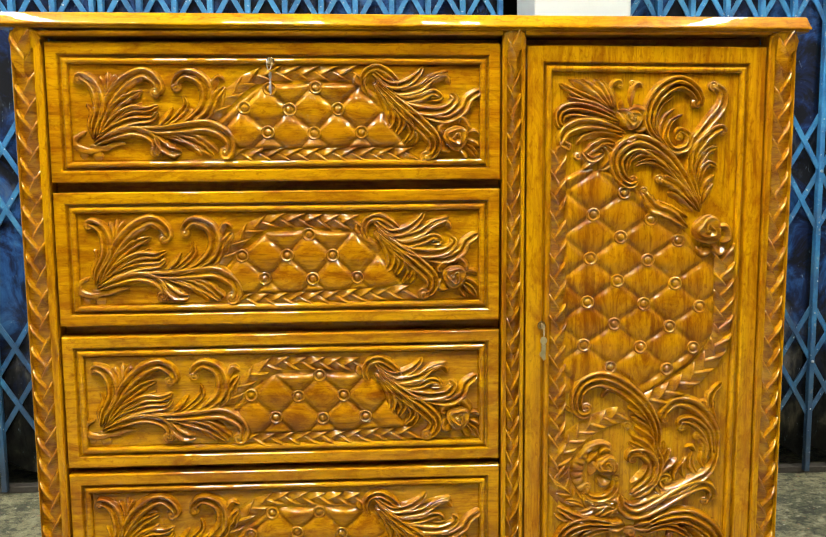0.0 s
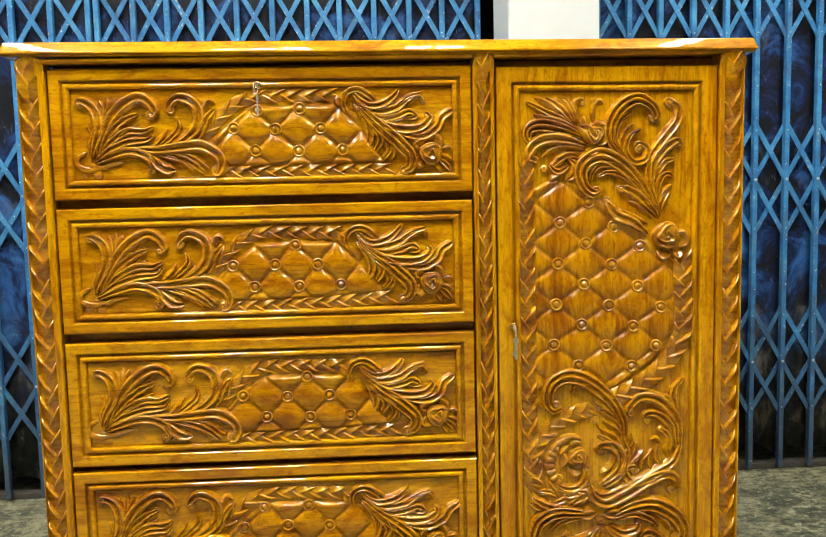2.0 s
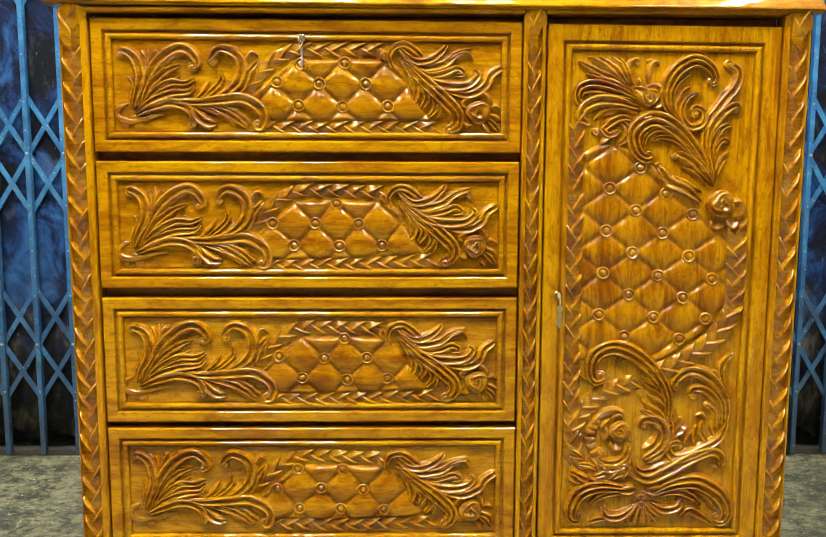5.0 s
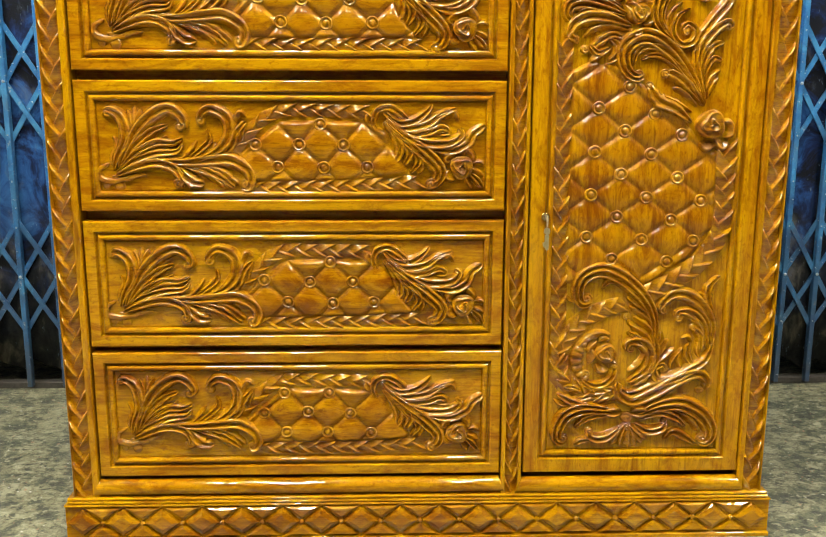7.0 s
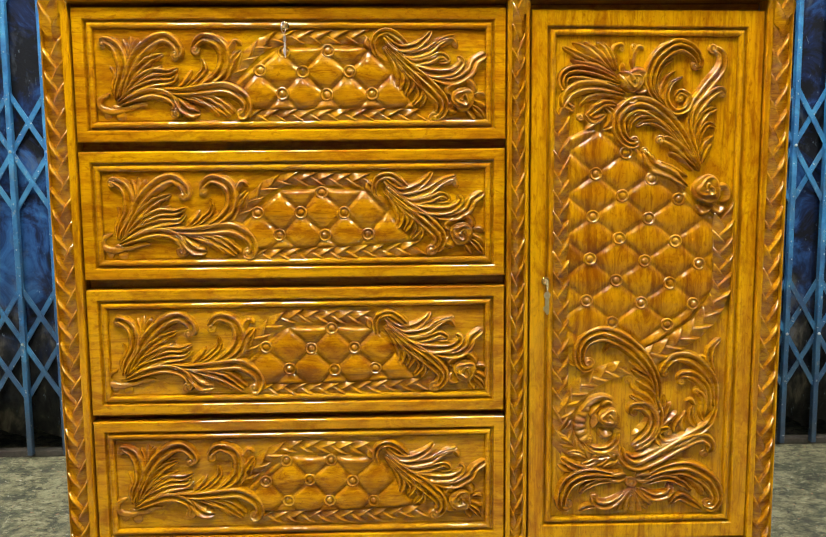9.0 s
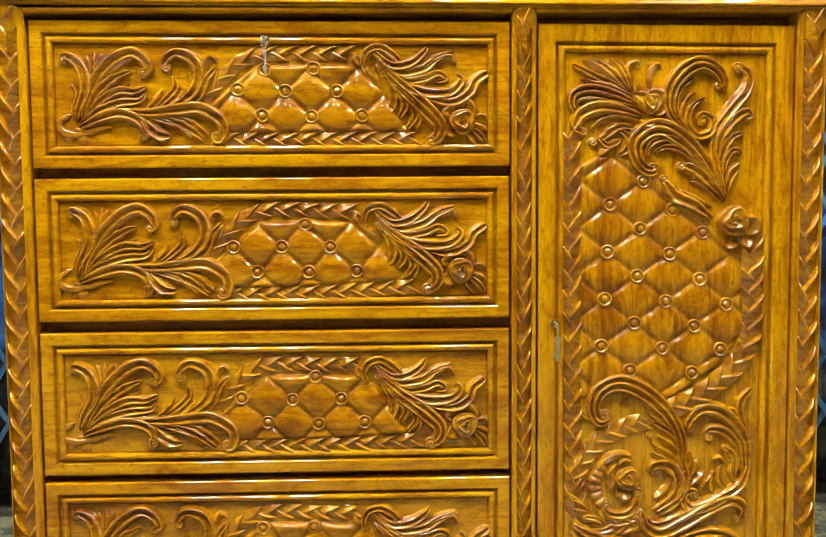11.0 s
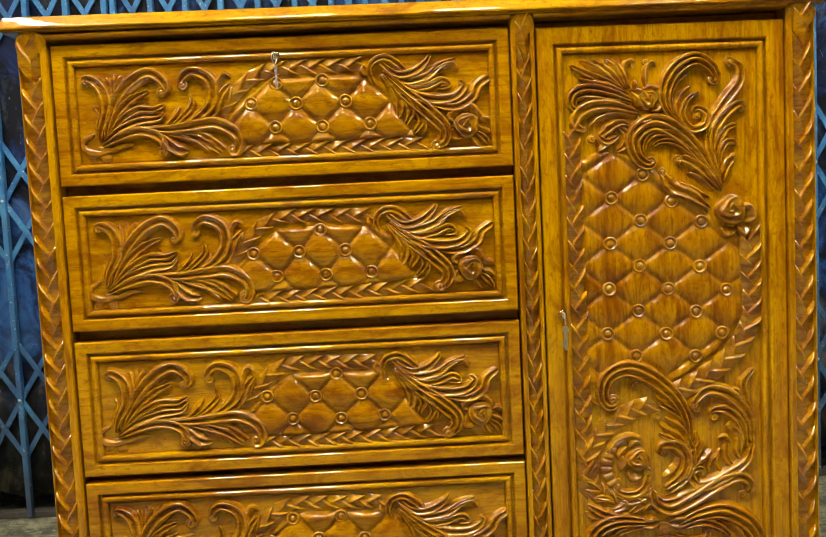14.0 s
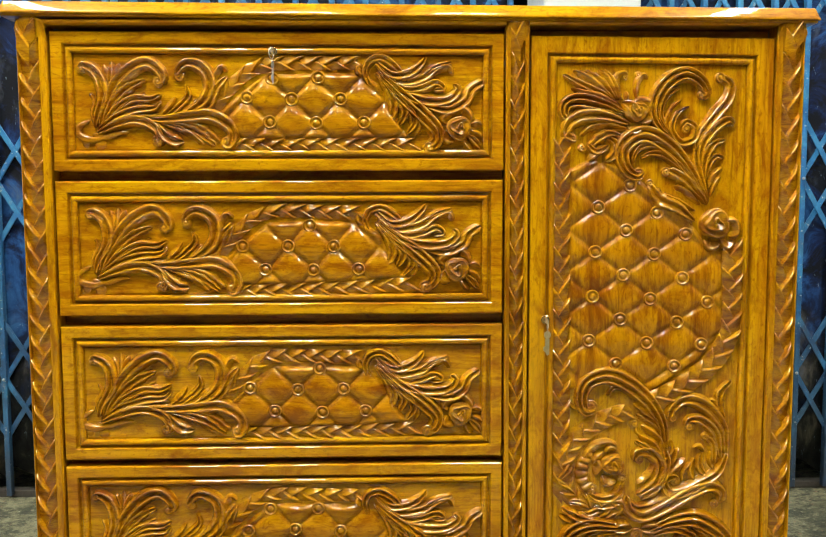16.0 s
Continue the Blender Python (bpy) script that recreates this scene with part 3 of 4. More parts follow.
def rose(ob, x, z, r):
    """A half-open rose: a ball wrapped in petals that overlap in a spiral."""
    x, z = bent(ob, np.array([(x, z)], float))[0]
    n, m, v, f = 56, 26, [], []
    start = random.uniform(0, 6.28)
    for j in range(m + 1):
        q = 1 - j / m * 0.985
        for k in range(n):
            a = 2 * math.pi * k / n
            turn = (2.3 * q + a / (2 * math.pi) + 0.20 * math.sin(3 * (a + start) + 4 * q)) % 1.0
            fold = turn ** 1.6 if turn < 0.9 else (1 - turn) / 0.1 * 0.84
            dome = math.sqrt(max(0.0, 1 - (q * 0.97) ** 2))
            h = r * (0.16 + 0.50 * dome) + r * 0.36 * (fold - 0.25) * min(1.0, 4 * (1 - q) + 0.35)
            rr = r * q * (1 + 0.05 * math.sin(3 * (a + start)))
            v.append((rr / 1000 * math.cos(a), 0.001 if j == 0 else -h / 1000, rr / 1000 * math.sin(a)))
    for j in range(m):
        for k in range(n):
            a, b = j * n + k, j * n + (k + 1) % n
            f.append((a, b, b + n, a + n))
    f.append(tuple(range(m * n, (m + 1) * n)))
    o = put("rose", mesh_of("rose", v, f, CARVED, True), ob, "carved rose with folded petals")
    o.location = (x / 1000, FIELD, z / 1000)
    return o


def braid_piece(width, period, height, side):
    """One strand of a plait that runs down: a ridge from the edge to the middle, falling away below it."""
    a = np.array([(-0.50, 0.34), (-0.36, 0.16), (-0.14, -0.10), (0.10, -0.42), (0.15, -0.52)])
    c = spline([(x * width * side, z * period) for x, z in a], 8)
    offs = [(0.17, 0.0), (0.12, 0.48), (0.06, 0.83), (-0.01, 1.0), (-0.08, 0.97), (-0.16, 0.80), (-0.28, 0.55), (-0.48, 0.36), (-0.74, 0.20), (-0.98, 0.02)]
    v, f, m = [], [], len(offs)
    for i, (x, z) in enumerate(c):
        s = i / 8
        fade = (0.55 + 0.45 * math.sin(math.pi * min(1, s * 1.1 + 0.08))) * (1 if 0 < i < 8 else 0.6)
        for d, h in offs:
            v.append((x / 1000, -(height * h * fade) / 1000, (z + d * period * (1 - 0.15 * s)) / 1000))
    for i in range(8):
        for j in range(m - 1):
            q = i * m + j
            f.append((q, q + m, q + m + 1, q + 1) if side > 0 else (q + 1, q + m + 1, q + m, q))
    return mesh_of("braid_leaf", v, f, CARVED, True)


BRAIDS = {}


def braid(ob, pts, width, period, height, level):
    """A plait of paired leaves along pts (mm)."""
    key = (width, period, height)
    if key not in BRAIDS:
        BRAIDS[key] = [braid_piece(width, period, height, s) for s in (-1, 1)]
    c = bent(ob, spline(pts, 120))
    step = np.concatenate([[0], np.cumsum(np.linalg.norm(np.diff(c, axis=0), axis=1))])
    count = int(step[-1] / period)
    for k in range(count):
        for half, me in zip((0.25, 0.75), BRAIDS[key]):
            d = (k + half) * step[-1] / count
            x, z = np.interp(d, step, c[:, 0]), np.interp(d, step, c[:, 1])
            e = min(step[-1], d + 2)
            tx, tz = np.interp(e, step, c[:, 0]) - np.interp(e - 4, step, c[:, 0]), np.interp(e, step, c[:, 1]) - np.interp(e - 4, step, c[:, 1])
            o = put("braid_leaf", me, ob)
            turn = math.atan2(-tx, -tz) + random.uniform(-0.05, 0.05)
            o.matrix_basis = Matrix.Translation((x / 1000, level, z / 1000)) @ Matrix.Rotation(turn, 4, "Y") @ Matrix.Diagonal((random.uniform(0.94, 1.05), random.uniform(0.9, 1.1), random.uniform(0.96, 1.05), 1))


BUTTON = None


def button(ob, x, z, r, level):
    global BUTTON
    if BUTTON is None:
        BUTTON = mesh_of("button", *turned([(11.5, -2), (11.4, 3.2), (10.2, 5.4), (8.8, 5.2), (7.5, 1.6), (6.2, 1.2), (5.2, 3.6), (3.2, 5.4), (0.4, 6.0)], 20), CARVED, True)
    o = put("button", BUTTON, ob)
    o.location = (x / 1000, level, z / 1000)
    o.scale = (r / 11.5, random.uniform(0.85, 1.1), r / 11.5)
    return o


def cushion(ob, outline, origin, d1, d2, height, mat, cell=2.5):
    """A tufted panel: pillows between creases along d1 and d2 (mm), inside the outline."""
    poly = bent(ob, np.array(outline, float))
    x0, z0 = poly.min(axis=0)
    x1, z1 = poly.max(axis=0)
    nx, nz = int((x1 - x0) / cell) + 2, int((z1 - z0) / cell) + 2
    xs, zs = x0 + cell * np.arange(nx), z0 + cell * np.arange(nz)
    gx, gz = np.meshgrid(xs, zs, indexing="ij")
    inside = np.zeros(gx.shape, bool)
    dist = np.full(gx.shape, 1e9)
    for a, b in zip(poly, np.roll(poly, -1, axis=0)):
        cross = (a[1] > gz) != (b[1] > gz)
        inside ^= cross & (gx < (b[0] - a[0]) * (gz - a[1]) / (b[1] - a[1] + 1e-12) + a[0])
        e = b - a
        t = np.clip(((gx - a[0]) * e[0] + (gz - a[1]) * e[1]) / (e @ e), 0, 1)
        dist = np.minimum(dist, np.hypot(gx - a[0] - t * e[0], gz - a[1] - t * e[1]))
    det = d1[0] * d2[1] - d1[1] * d2[0]
    rx, rz = gx - origin[0], gz - origin[1]
    u, w = (rx * d2[1] - rz * d2[0]) / det, (rz * d1[0] - rx * d1[1]) / det
    s = np.abs(np.sin(math.pi * u) * np.sin(math.pi * w))
    crease = np.minimum(np.abs(u - np.round(u)), np.abs(w - np.round(w)))
    h = height * (0.06 + 0.94 * s ** 0.36 * (0.75 + 0.25 * np.clip(crease / 0.10, 0, 1)))
    h = h * np.clip(dist / 7.0, 0, 1) ** 0.6 - 1.2
    keep = inside | (dist < cell * 1.2)
    h = np.where(inside, h, -1.5)
    index = -np.ones(gx.shape, int)
    index[keep] = np.arange(keep.sum())
    v = np.stack([gx[keep] / 1000, FIELD - h[keep] / 1000, gz[keep] / 1000], axis=1)
    q = np.stack([index[:-1, :-1], index[1:, :-1], index[1:, 1:], index[:-1, 1:]], axis=-1).reshape(-1, 4)
    q = q[(q >= 0).all(axis=1)]
    return put("cushion", mesh_of("cushion", v, q.tolist(), mat, True), ob, "tufted cushion-shaped carving")


CUSHION_TONES = dict(light=(0.53, 0.243, 0.001), mid=(0.39, 0.143, 0.001), dark=(0.10, 0.023, 0.001), spread=(0.26, 0.42, 0.64), gloss=(0.30, 0.10, 1.44), stained=0.82)
PILLOW = wood("varnished_teak_cushion", "z", **CUSHION_TONES)
PILLOW_LYING = wood("varnished_teak_cushion_lying", "x", **CUSHION_TONES)

# how each drawer's carving differs from the first
MARKS = [
    [(-480, 947), (-501, 1052), (-371, 1032), (-340, 1041), (-260, 928), (-10, 1063), (81, 918), (131, 951), (172, 1030), (117, 1058)],
    [(-489, 701), (-497, 809), (-368, 787), (-334, 796), (-257, 680), (-12, 812), (74, 681), (128, 713), (166, 786), (119, 812)],
    [(-492, 452), (-500, 558), (-370, 538), (-327, 547), (-253, 431), (-14, 563), (77, 428), (135, 460), (165, 536), (112, 556)],
    [(-487, 206), (-504, 317), (-376, 296), (-337, 302), (-261, 187), (-17, 317), (76, 184), (125, 211), (173, 286), (119, 309)],
]
BUTTONS = [
    [(-226, 1003), (-151, 1000), (-69, 1000), (-188, 962), (-110, 960), (-30, 961), (-183, 1034), (-106, 1036)],
    [(-238, 753), (-161, 753), (-83, 752), (-200, 713), (-118, 712), (-41, 713), (-123, 788)],
    [(-230, 508), (-148, 504), (-69, 505), (-188, 467), (-106, 464), (-31, 466), (-110, 541)],
    [(-238, 253), (-156, 255), (-77, 251), (-197, 215), (-120, 214), (-38, 212), (-199, 292), (-116, 292)],
]
for d, marks in zip(drawers[1:], MARKS[1:]):
    BEND[d.name] = (np.array(MARKS[0], float), np.array(marks, float))


def carve_drawer(d, spots):
    o, right, below = (np.array(spots[i], float) for i in (1, 2, 4))
    left = np.array(spots[0], float)
    d1 = below - o
    d2 = (right - left) / 2 - d1
    cushion(d, [(-281, 970), (-241, 1008), (-196, 1041), (-109, 1044), (-30, 1043), (-3, 1024), (19, 976), (49, 934), (-110, 933), (-251, 933), (-260, 958)], o, d1, d2, 12.0, PILLOW_LYING)
    for x, z in spots:
        button(d, x, z, 11.8, FIELD - 0.0022)
    braid(d, [(67, 924), (-244, 924)], 24, 29, 8.0, FIELD)
    braid(d, [(-25, 1060), (-144, 1060), (-187, 1058), (-223, 1045), (-256, 1017), (-282, 987)], 24, 29, 8.0, FIELD)
    leaf(d, [(-480, 953), (-475, 976), (-465, 1002), (-469, 1031), (-480, 1048), (-495, 1055), (-503, 1049)], 5.4, 18.9, 10.8, 3)
    leaf(d, [(-480, 954), (-485, 976), (-480, 996), (-488, 1012)], 3.6, 7.2, 4.5, 1)
    leaf(d, [(-456, 1019), (-457, 1041), (-464, 1058)], 3.6, 8.1, 4.5, 1)
    leaf(d, [(-453, 1024), (-450, 1045), (-450, 1064)], 3.6, 9.0, 4.5, 1)
    leaf(d, [(-451, 1022), (-447, 1041), (-437, 1060)], 3.6, 8.1, 4.5, 1)
    leaf(d, [(-470, 956), (-460, 991), (-443, 1024), (-418, 1049), (-392, 1060), (-373, 1049), (-366, 1034), (-375, 1029)], 5.4, 19.8, 10.8, 3)
    leaf(d, [(-468, 956), (-449, 993), (-422, 1019), (-394, 1032)], 3.6, 13.5, 4.5, 2)
    leaf(d, [(-456, 970), (-429, 991), (-409, 1005), (-396, 1013)], 3.6, 8.1, 2.7, 1)
    leaf(d, [(-470, 954), (-443, 983), (-414, 1000), (-387, 1000), (-369, 1008)], 3.6, 14.4, 5.4, 2)
    leaf(d, [(-476, 949), (-447, 970), (-412, 983), (-381, 986), (-370, 998)], 5.4, 14.4, 4.5, 2)
    leaf(d, [(-477, 944), (-448, 956), (-417, 965), (-391, 960), (-376, 947), (-373, 931), (-383, 930)], 7.2, 17.1, 10.8, 2)
    leaf(d, [(-486, 942), (-463, 937), (-442, 944), (-425, 945)], 7.0, 7.5, 2.7, 1, 6.0)
    leaf(d, [(-490, 965), (-507, 954), (-505, 939), (-484, 933), (-462, 939)], 5.4, 8.5, 5.4, 1, 7.0)
    leaf(d, [(-497, 938), (-495, 919)], 6.0, 10.5, 7.0, 1, 4.0)
    leaf(d, [(-474, 938), (-471, 914)], 7.0, 14.0, 9.0, 1, 4.5)
    knob(d, -499, 1051, 7.2)
    knob(d, -373, 1029, 8.1)
    knob(d, -376, 931, 9.0)
    leaf(d, [(-473, 947), (-434, 968), (-382, 971), (-334, 970)], 5.4, 8.1, 5.4, 1)
    leaf(d, [(-345, 970), (-315, 984), (-292, 1006), (-288, 1032), (-299, 1051), (-322, 1059), (-337, 1049), (-339, 1037)], 6.3, 18.9, 9.9, 3)
    knob(d, -338, 1038, 8.1)
    leaf(d, [(-363, 971), (-341, 987), (-324, 1006), (-328, 1025)], 4.5, 10.8, 3.6, 2)
    leaf(d, [(-373, 972), (-355, 991), (-345, 1005)], 3.6, 8.1, 2.7, 1)
    leaf(d, [(-347, 970), (-327, 984), (-311, 1001)], 3.6, 10.8, 3.6, 1)
    leaf(d, [(-310, 976), (-287, 993), (-277, 1017), (-258, 1039)], 4.5, 12.6, 5.4, 2)
    leaf(d, [(-284, 1024), (-277, 1041), (-268, 1053), (-257, 1046)], 4.5, 9.9, 5.4, 1)
    leaf(d, [(-406, 969), (-365, 966), (-321, 970), (-286, 972), (-258, 957), (-250, 940), (-257, 924), (-268, 929)], 6.3, 20.7, 10.8, 3)
    knob(d, -260, 929, 9.0)
    leaf(d, [(-380, 964), (-346, 956), (-311, 945), (-280, 923)], 3.6, 13.5, 5.4, 2)
    leaf(d, [(-343, 963), (-305, 954), (-282, 938), (-273, 930)], 3.6, 10.8, 5.4, 1)
    leaf(d, [(-358, 961), (-332, 949), (-311, 935), (-299, 924)], 3.6, 9.9, 4.5, 1)
    leaf(d, [(-376, 961), (-366, 945), (-352, 933), (-333, 930)], 4.5, 17.1, 9.9, 2)
    leaf(d, [(-375, 958), (-367, 938), (-348, 923)], 3.6, 9.0, 4.5, 1)
    leaf(d, [(-10, 1062), (16, 1041), (45, 1042), (66, 1057), (75, 1070)], 8.1, 14.4, 5.4, 2)
    leaf(d, [(-7, 1055), (25, 1030), (66, 1034), (90, 1051), (118, 1062)], 6.3, 15.3, 5.4, 2)
    leaf(d, [(67, 1032), (92, 1048), (112, 1053), (121, 1039)], 5.4, 10.8, 5.4, 1)
    leaf(d, [(-3, 1050), (34, 1017), (67, 1017), (92, 1027), (104, 1018), (87, 1015)], 6.3, 13.5, 5.4, 2)
    leaf(d, [(-7, 1046), (32, 1011), (76, 997), (112, 999), (129, 1015), (121, 1025)], 7.2, 18.0, 8.1, 3)
    leaf(d, [(63, 992), (112, 982), (142, 997), (152, 1016), (174, 1030)], 5.4, 16.2, 10.8, 3)
    leaf(d, [(-5, 1043), (32, 1006), (67, 975), (92, 948), (92, 929), (78, 918)], 9.0, 22.5, 13.5, 3)
    knob(d, 81, 919, 9.9)
    leaf(d, [(-10, 1044), (11, 1017), (20, 990), (16, 971), (5, 969)], 6.3, 15.3, 8.1, 2)
    knob(d, 8, 971, 7.2)
    leaf(d, [(0, 1034), (28, 1001), (39, 978), (29, 956)], 5.4, 16.2, 5.4, 2)
    leaf(d, [(11, 1024), (43, 987), (55, 961), (41, 940)], 5.4, 13.5, 4.5, 2)
    leaf(d, [(32, 999), (54, 973), (62, 952), (55, 938)], 5.4, 11.7, 4.5, 1)
    leaf(d, [(-20, 1024), (-27, 1044), (-19, 1062), (2, 1067), (26, 1050), (44, 1024)], 8.0, 13.0, 4.0, 2)
    leaf(d, [(-35, 1060), (-38, 1048), (-30, 1039)], 5.4, 10.8, 5.4, 1)
    rose(d, 131, 951, 21.5)
    leaf(d, [(112, 957), (105, 966), (117, 975), (126, 971)], 7.2, 14.4, 7.2, 1)
    leaf(d, [(126, 973), (138, 982), (149, 969), (147, 959)], 7.2, 14.4, 7.2, 1)
    leaf(d, [(110, 948), (108, 934), (122, 929)], 7.2, 14.4, 7.2, 1)
    leaf(d, [(149, 957), (163, 960), (172, 953)], 4.5, 9.9, 3.6, 1)
    leaf(d, [(147, 948), (162, 941), (171, 934)], 4.5, 10.8, 3.6, 1)
    leaf(d, [(144, 941), (158, 929), (169, 915)], 4.5, 11.7, 3.6, 2)
    leaf(d, [(137, 934), (146, 922), (153, 913)], 4.5, 9.9, 3.6, 1)

for d, spots in zip(drawers, BUTTONS):
    carve_drawer(d, spots)

# the door
cushion(door, [(318, 881), (347, 896), (385, 897), (423, 884), (472, 835), (530, 797), (556, 755), (590, 738), (594, 600), (548, 546), (471, 493), (402, 509), (354, 504), (318, 495)], (366, 740), (49, -40), (53, 37), 9.5, PILLOW)
for x, z in [(424, 854), (370, 817), (472, 807), (419, 777), (522, 770), (366, 740), (468, 736), (415, 700), (518, 694), (362, 663), (463, 658), (563, 652), (411, 623), (510, 617), (357, 586), (458, 581), (554, 578), (405, 545), (507, 540)]:
    button(door, x, z, 12.2, FIELD - 0.0022)
braid(door, [(306, 950), (308, 700), (312, 330)], 31, 35, 11.5, FIELD)
braid(door, [(604, 757), (605, 691), (606, 630), (596, 580), (568, 538), (529, 508), (472, 478)], 36, 31, 10.5, FIELD - 0.002)
leaf(door, [(604, 757), (605, 691), (606, 630), (596, 580), (568, 538), (529, 508), (472, 478)], 28, 28, 26, 1, 3.5)
leaf(door, [(436, 461), (396, 449), (361, 430), (330, 398), (318, 367), (318, 338), (337, 307), (377, 286), (422, 286)], 24, 30, 24, 1, 4.5)
braid(door, [(436, 461), (396, 449), (361, 430), (330, 398), (318, 367), (318, 338), (337, 307), (377, 286), (422, 286)], 31, 24, 8.0, FIELD - 0.001)
leaf(door, [(406, 986), (375, 1007), (345, 1021), (307, 1041)], 5.7, 10.8, 3.6, 2)
leaf(door, [(396, 997), (366, 1022), (345, 1038), (324, 1048)], 3.6, 12.9, 2.9, 1)
leaf(door, [(398, 998), (377, 1024), (358, 1039), (345, 1049)], 3.6, 11.9, 2.9, 1)
leaf(door, [(400, 998), (388, 1022), (377, 1039), (367, 1048)], 3.6, 11.9, 2.9, 1)
leaf(door, [(403, 998), (396, 1020), (388, 1035), (378, 1049)], 3.6, 10.8, 2.9, 1)
leaf(door, [(408, 1000), (399, 1022), (400, 1038), (410, 1044), (418, 1038)], 3.6, 9.3, 7.2, 2)
knob(door, 414, 1037, 4.3)
leaf(door, [(415, 996), (416, 1004), (415, 1013)], 3.6, 7.2, 2.9, 1)
leaf(door, [(435, 996), (433, 1016), (436, 1032), (445, 1040), (452, 1033)], 3.6, 9.3, 7.2, 2)
knob(door, 435, 1041, 5.0)
leaf(door, [(403, 990), (370, 1004), (345, 1010), (321, 1018)], 3.6, 12.9, 2.9, 1)
leaf(door, [(400, 985), (362, 1000), (331, 1005)], 3.6, 11.9, 2.9, 1)
leaf(door, [(414, 975), (375, 989), (336, 997), (314, 991), (310, 976), (319, 965)], 6.5, 21.5, 9.3, 3)
knob(door, 317, 968, 6.5)
leaf(door, [(401, 978), (366, 982), (335, 983), (324, 972)], 2.9, 7.9, 3.6, 1)
leaf(door, [(421, 958), (379, 970), (345, 971), (321, 960), (314, 942), (327, 933)], 6.5, 20.8, 9.3, 3)
knob(door, 325, 935, 6.5)
leaf(door, [(418, 950), (383, 957), (355, 952), (339, 938)], 4.3, 9.3, 4.3, 2)
leaf(door, [(408, 995), (423, 984), (435, 961)], 10.0, 22.9, 12.9, 2)
leaf(door, [(428, 991), (440, 997), (454, 990), (455, 973)], 7.2, 15.8, 8.6, 1)
leaf(door, [(440, 960), (454, 965), (457, 978)], 7.2, 12.9, 6.5, 1)
leaf(door, [(418, 954), (431, 944), (445, 954)], 7.2, 14.3, 7.2, 1)
leaf(door, [(407, 938), (389, 942), (371, 934), (353, 918)], 5.7, 12.2, 6.5, 2)
leaf(door, [(383, 937), (397, 925), (397, 908), (383, 895)], 5.7, 12.9, 7.2, 2)
leaf(door, [(376, 919), (364, 907), (351, 896)], 4.3, 10.0, 4.3, 1)
leaf(door, [(349, 926), (366, 912), (387, 922)], 5.7, 11.5, 5.0, 2)
knob(door, 341, 918, 6.5)
leaf(door, [(400, 941), (409, 924), (405, 906)], 4.3, 8.6, 4.3, 1)
leaf(door, [(558, 820), (532, 867), (498, 910), (459, 937), (430, 935), (410, 913), (416, 883), (434, 870), (448, 876)], 8.6, 25.8, 11.5, 4)
knob(door, 440, 876, 7.2)
leaf(door, [(543, 848), (511, 893), (481, 917), (451, 922), (433, 910), (428, 890)], 4.3, 12.9, 5.7, 2)
leaf(door, [(547, 839), (515, 879), (485, 903), (459, 908), (441, 900)], 4.3, 11.5, 4.3, 2)
leaf(door, [(553, 827), (528, 854), (507, 871), (486, 880)], 5.0, 15.8, 8.6, 2)
knob(door, 486, 877, 7.2)
leaf(door, [(546, 820), (519, 845), (500, 853)], 3.6, 9.3, 4.3, 1)
leaf(door, [(538, 792), (507, 816), (476, 830), (457, 857)], 5.7, 18.6, 8.6, 3)
knob(door, 459, 857, 6.5)
leaf(door, [(538, 810), (507, 827), (481, 839)], 3.6, 8.6, 3.6, 1)
leaf(door, [(534, 785), (511, 804), (483, 815)], 4.3, 10.0, 3.6, 1)
leaf(door, [(500, 928), (468, 963), (467, 998), (485, 1027), (515, 1042), (541, 1030), (552, 1009), (542, 1002)], 7.2, 21.5, 9.3, 3)
knob(door, 545, 1007, 7.2)
leaf(door, [(491, 937), (474, 973), (483, 1003), (507, 1020)], 4.3, 11.5, 4.3, 2)
leaf(door, [(524, 988), (503, 975), (495, 948), (510, 927), (531, 932), (535, 951), (520, 961), (511, 952)], 4.3, 12.2, 7.2, 2)
knob(door, 519, 950, 6.5)
leaf(door, [(505, 922), (484, 952), (491, 982), (510, 999)], 3.6, 8.6, 2.9, 1)
leaf(door, [(534, 914), (541, 938), (566, 970), (590, 1000), (592, 1025), (575, 1038)], 5.0, 17.2, 9.3, 2)
knob(door, 576, 1036, 7.9)
leaf(door, [(543, 892), (549, 925), (571, 953), (592, 964), (598, 953)], 5.0, 17.2, 8.6, 3)
knob(door, 595, 958, 5.7)
leaf(door, [(548, 875), (554, 903), (568, 924), (587, 931)], 4.3, 12.9, 5.0, 2)
leaf(door, [(554, 862), (560, 890), (571, 903), (586, 899)], 4.3, 11.5, 5.7, 2)
leaf(door, [(560, 847), (567, 869), (584, 884)], 3.6, 9.3, 3.6, 1)
leaf(door, [(563, 833), (570, 854), (581, 870)], 3.6, 8.6, 3.6, 1)
leaf(door, [(560, 825), (546, 866), (538, 896), (537, 924)], 5.7, 12.2, 4.3, 2)
rose(door, 572, 788, 26.5)
rose(door, 435, 980, 18.5)
leaf(door, [(588, 790), (605, 791), (610, 774), (597, 766)], 7.2, 14.3, 7.2, 1)
leaf(door, [(555, 760), (565, 748), (583, 754)], 7.2, 14.3, 7.2, 1)
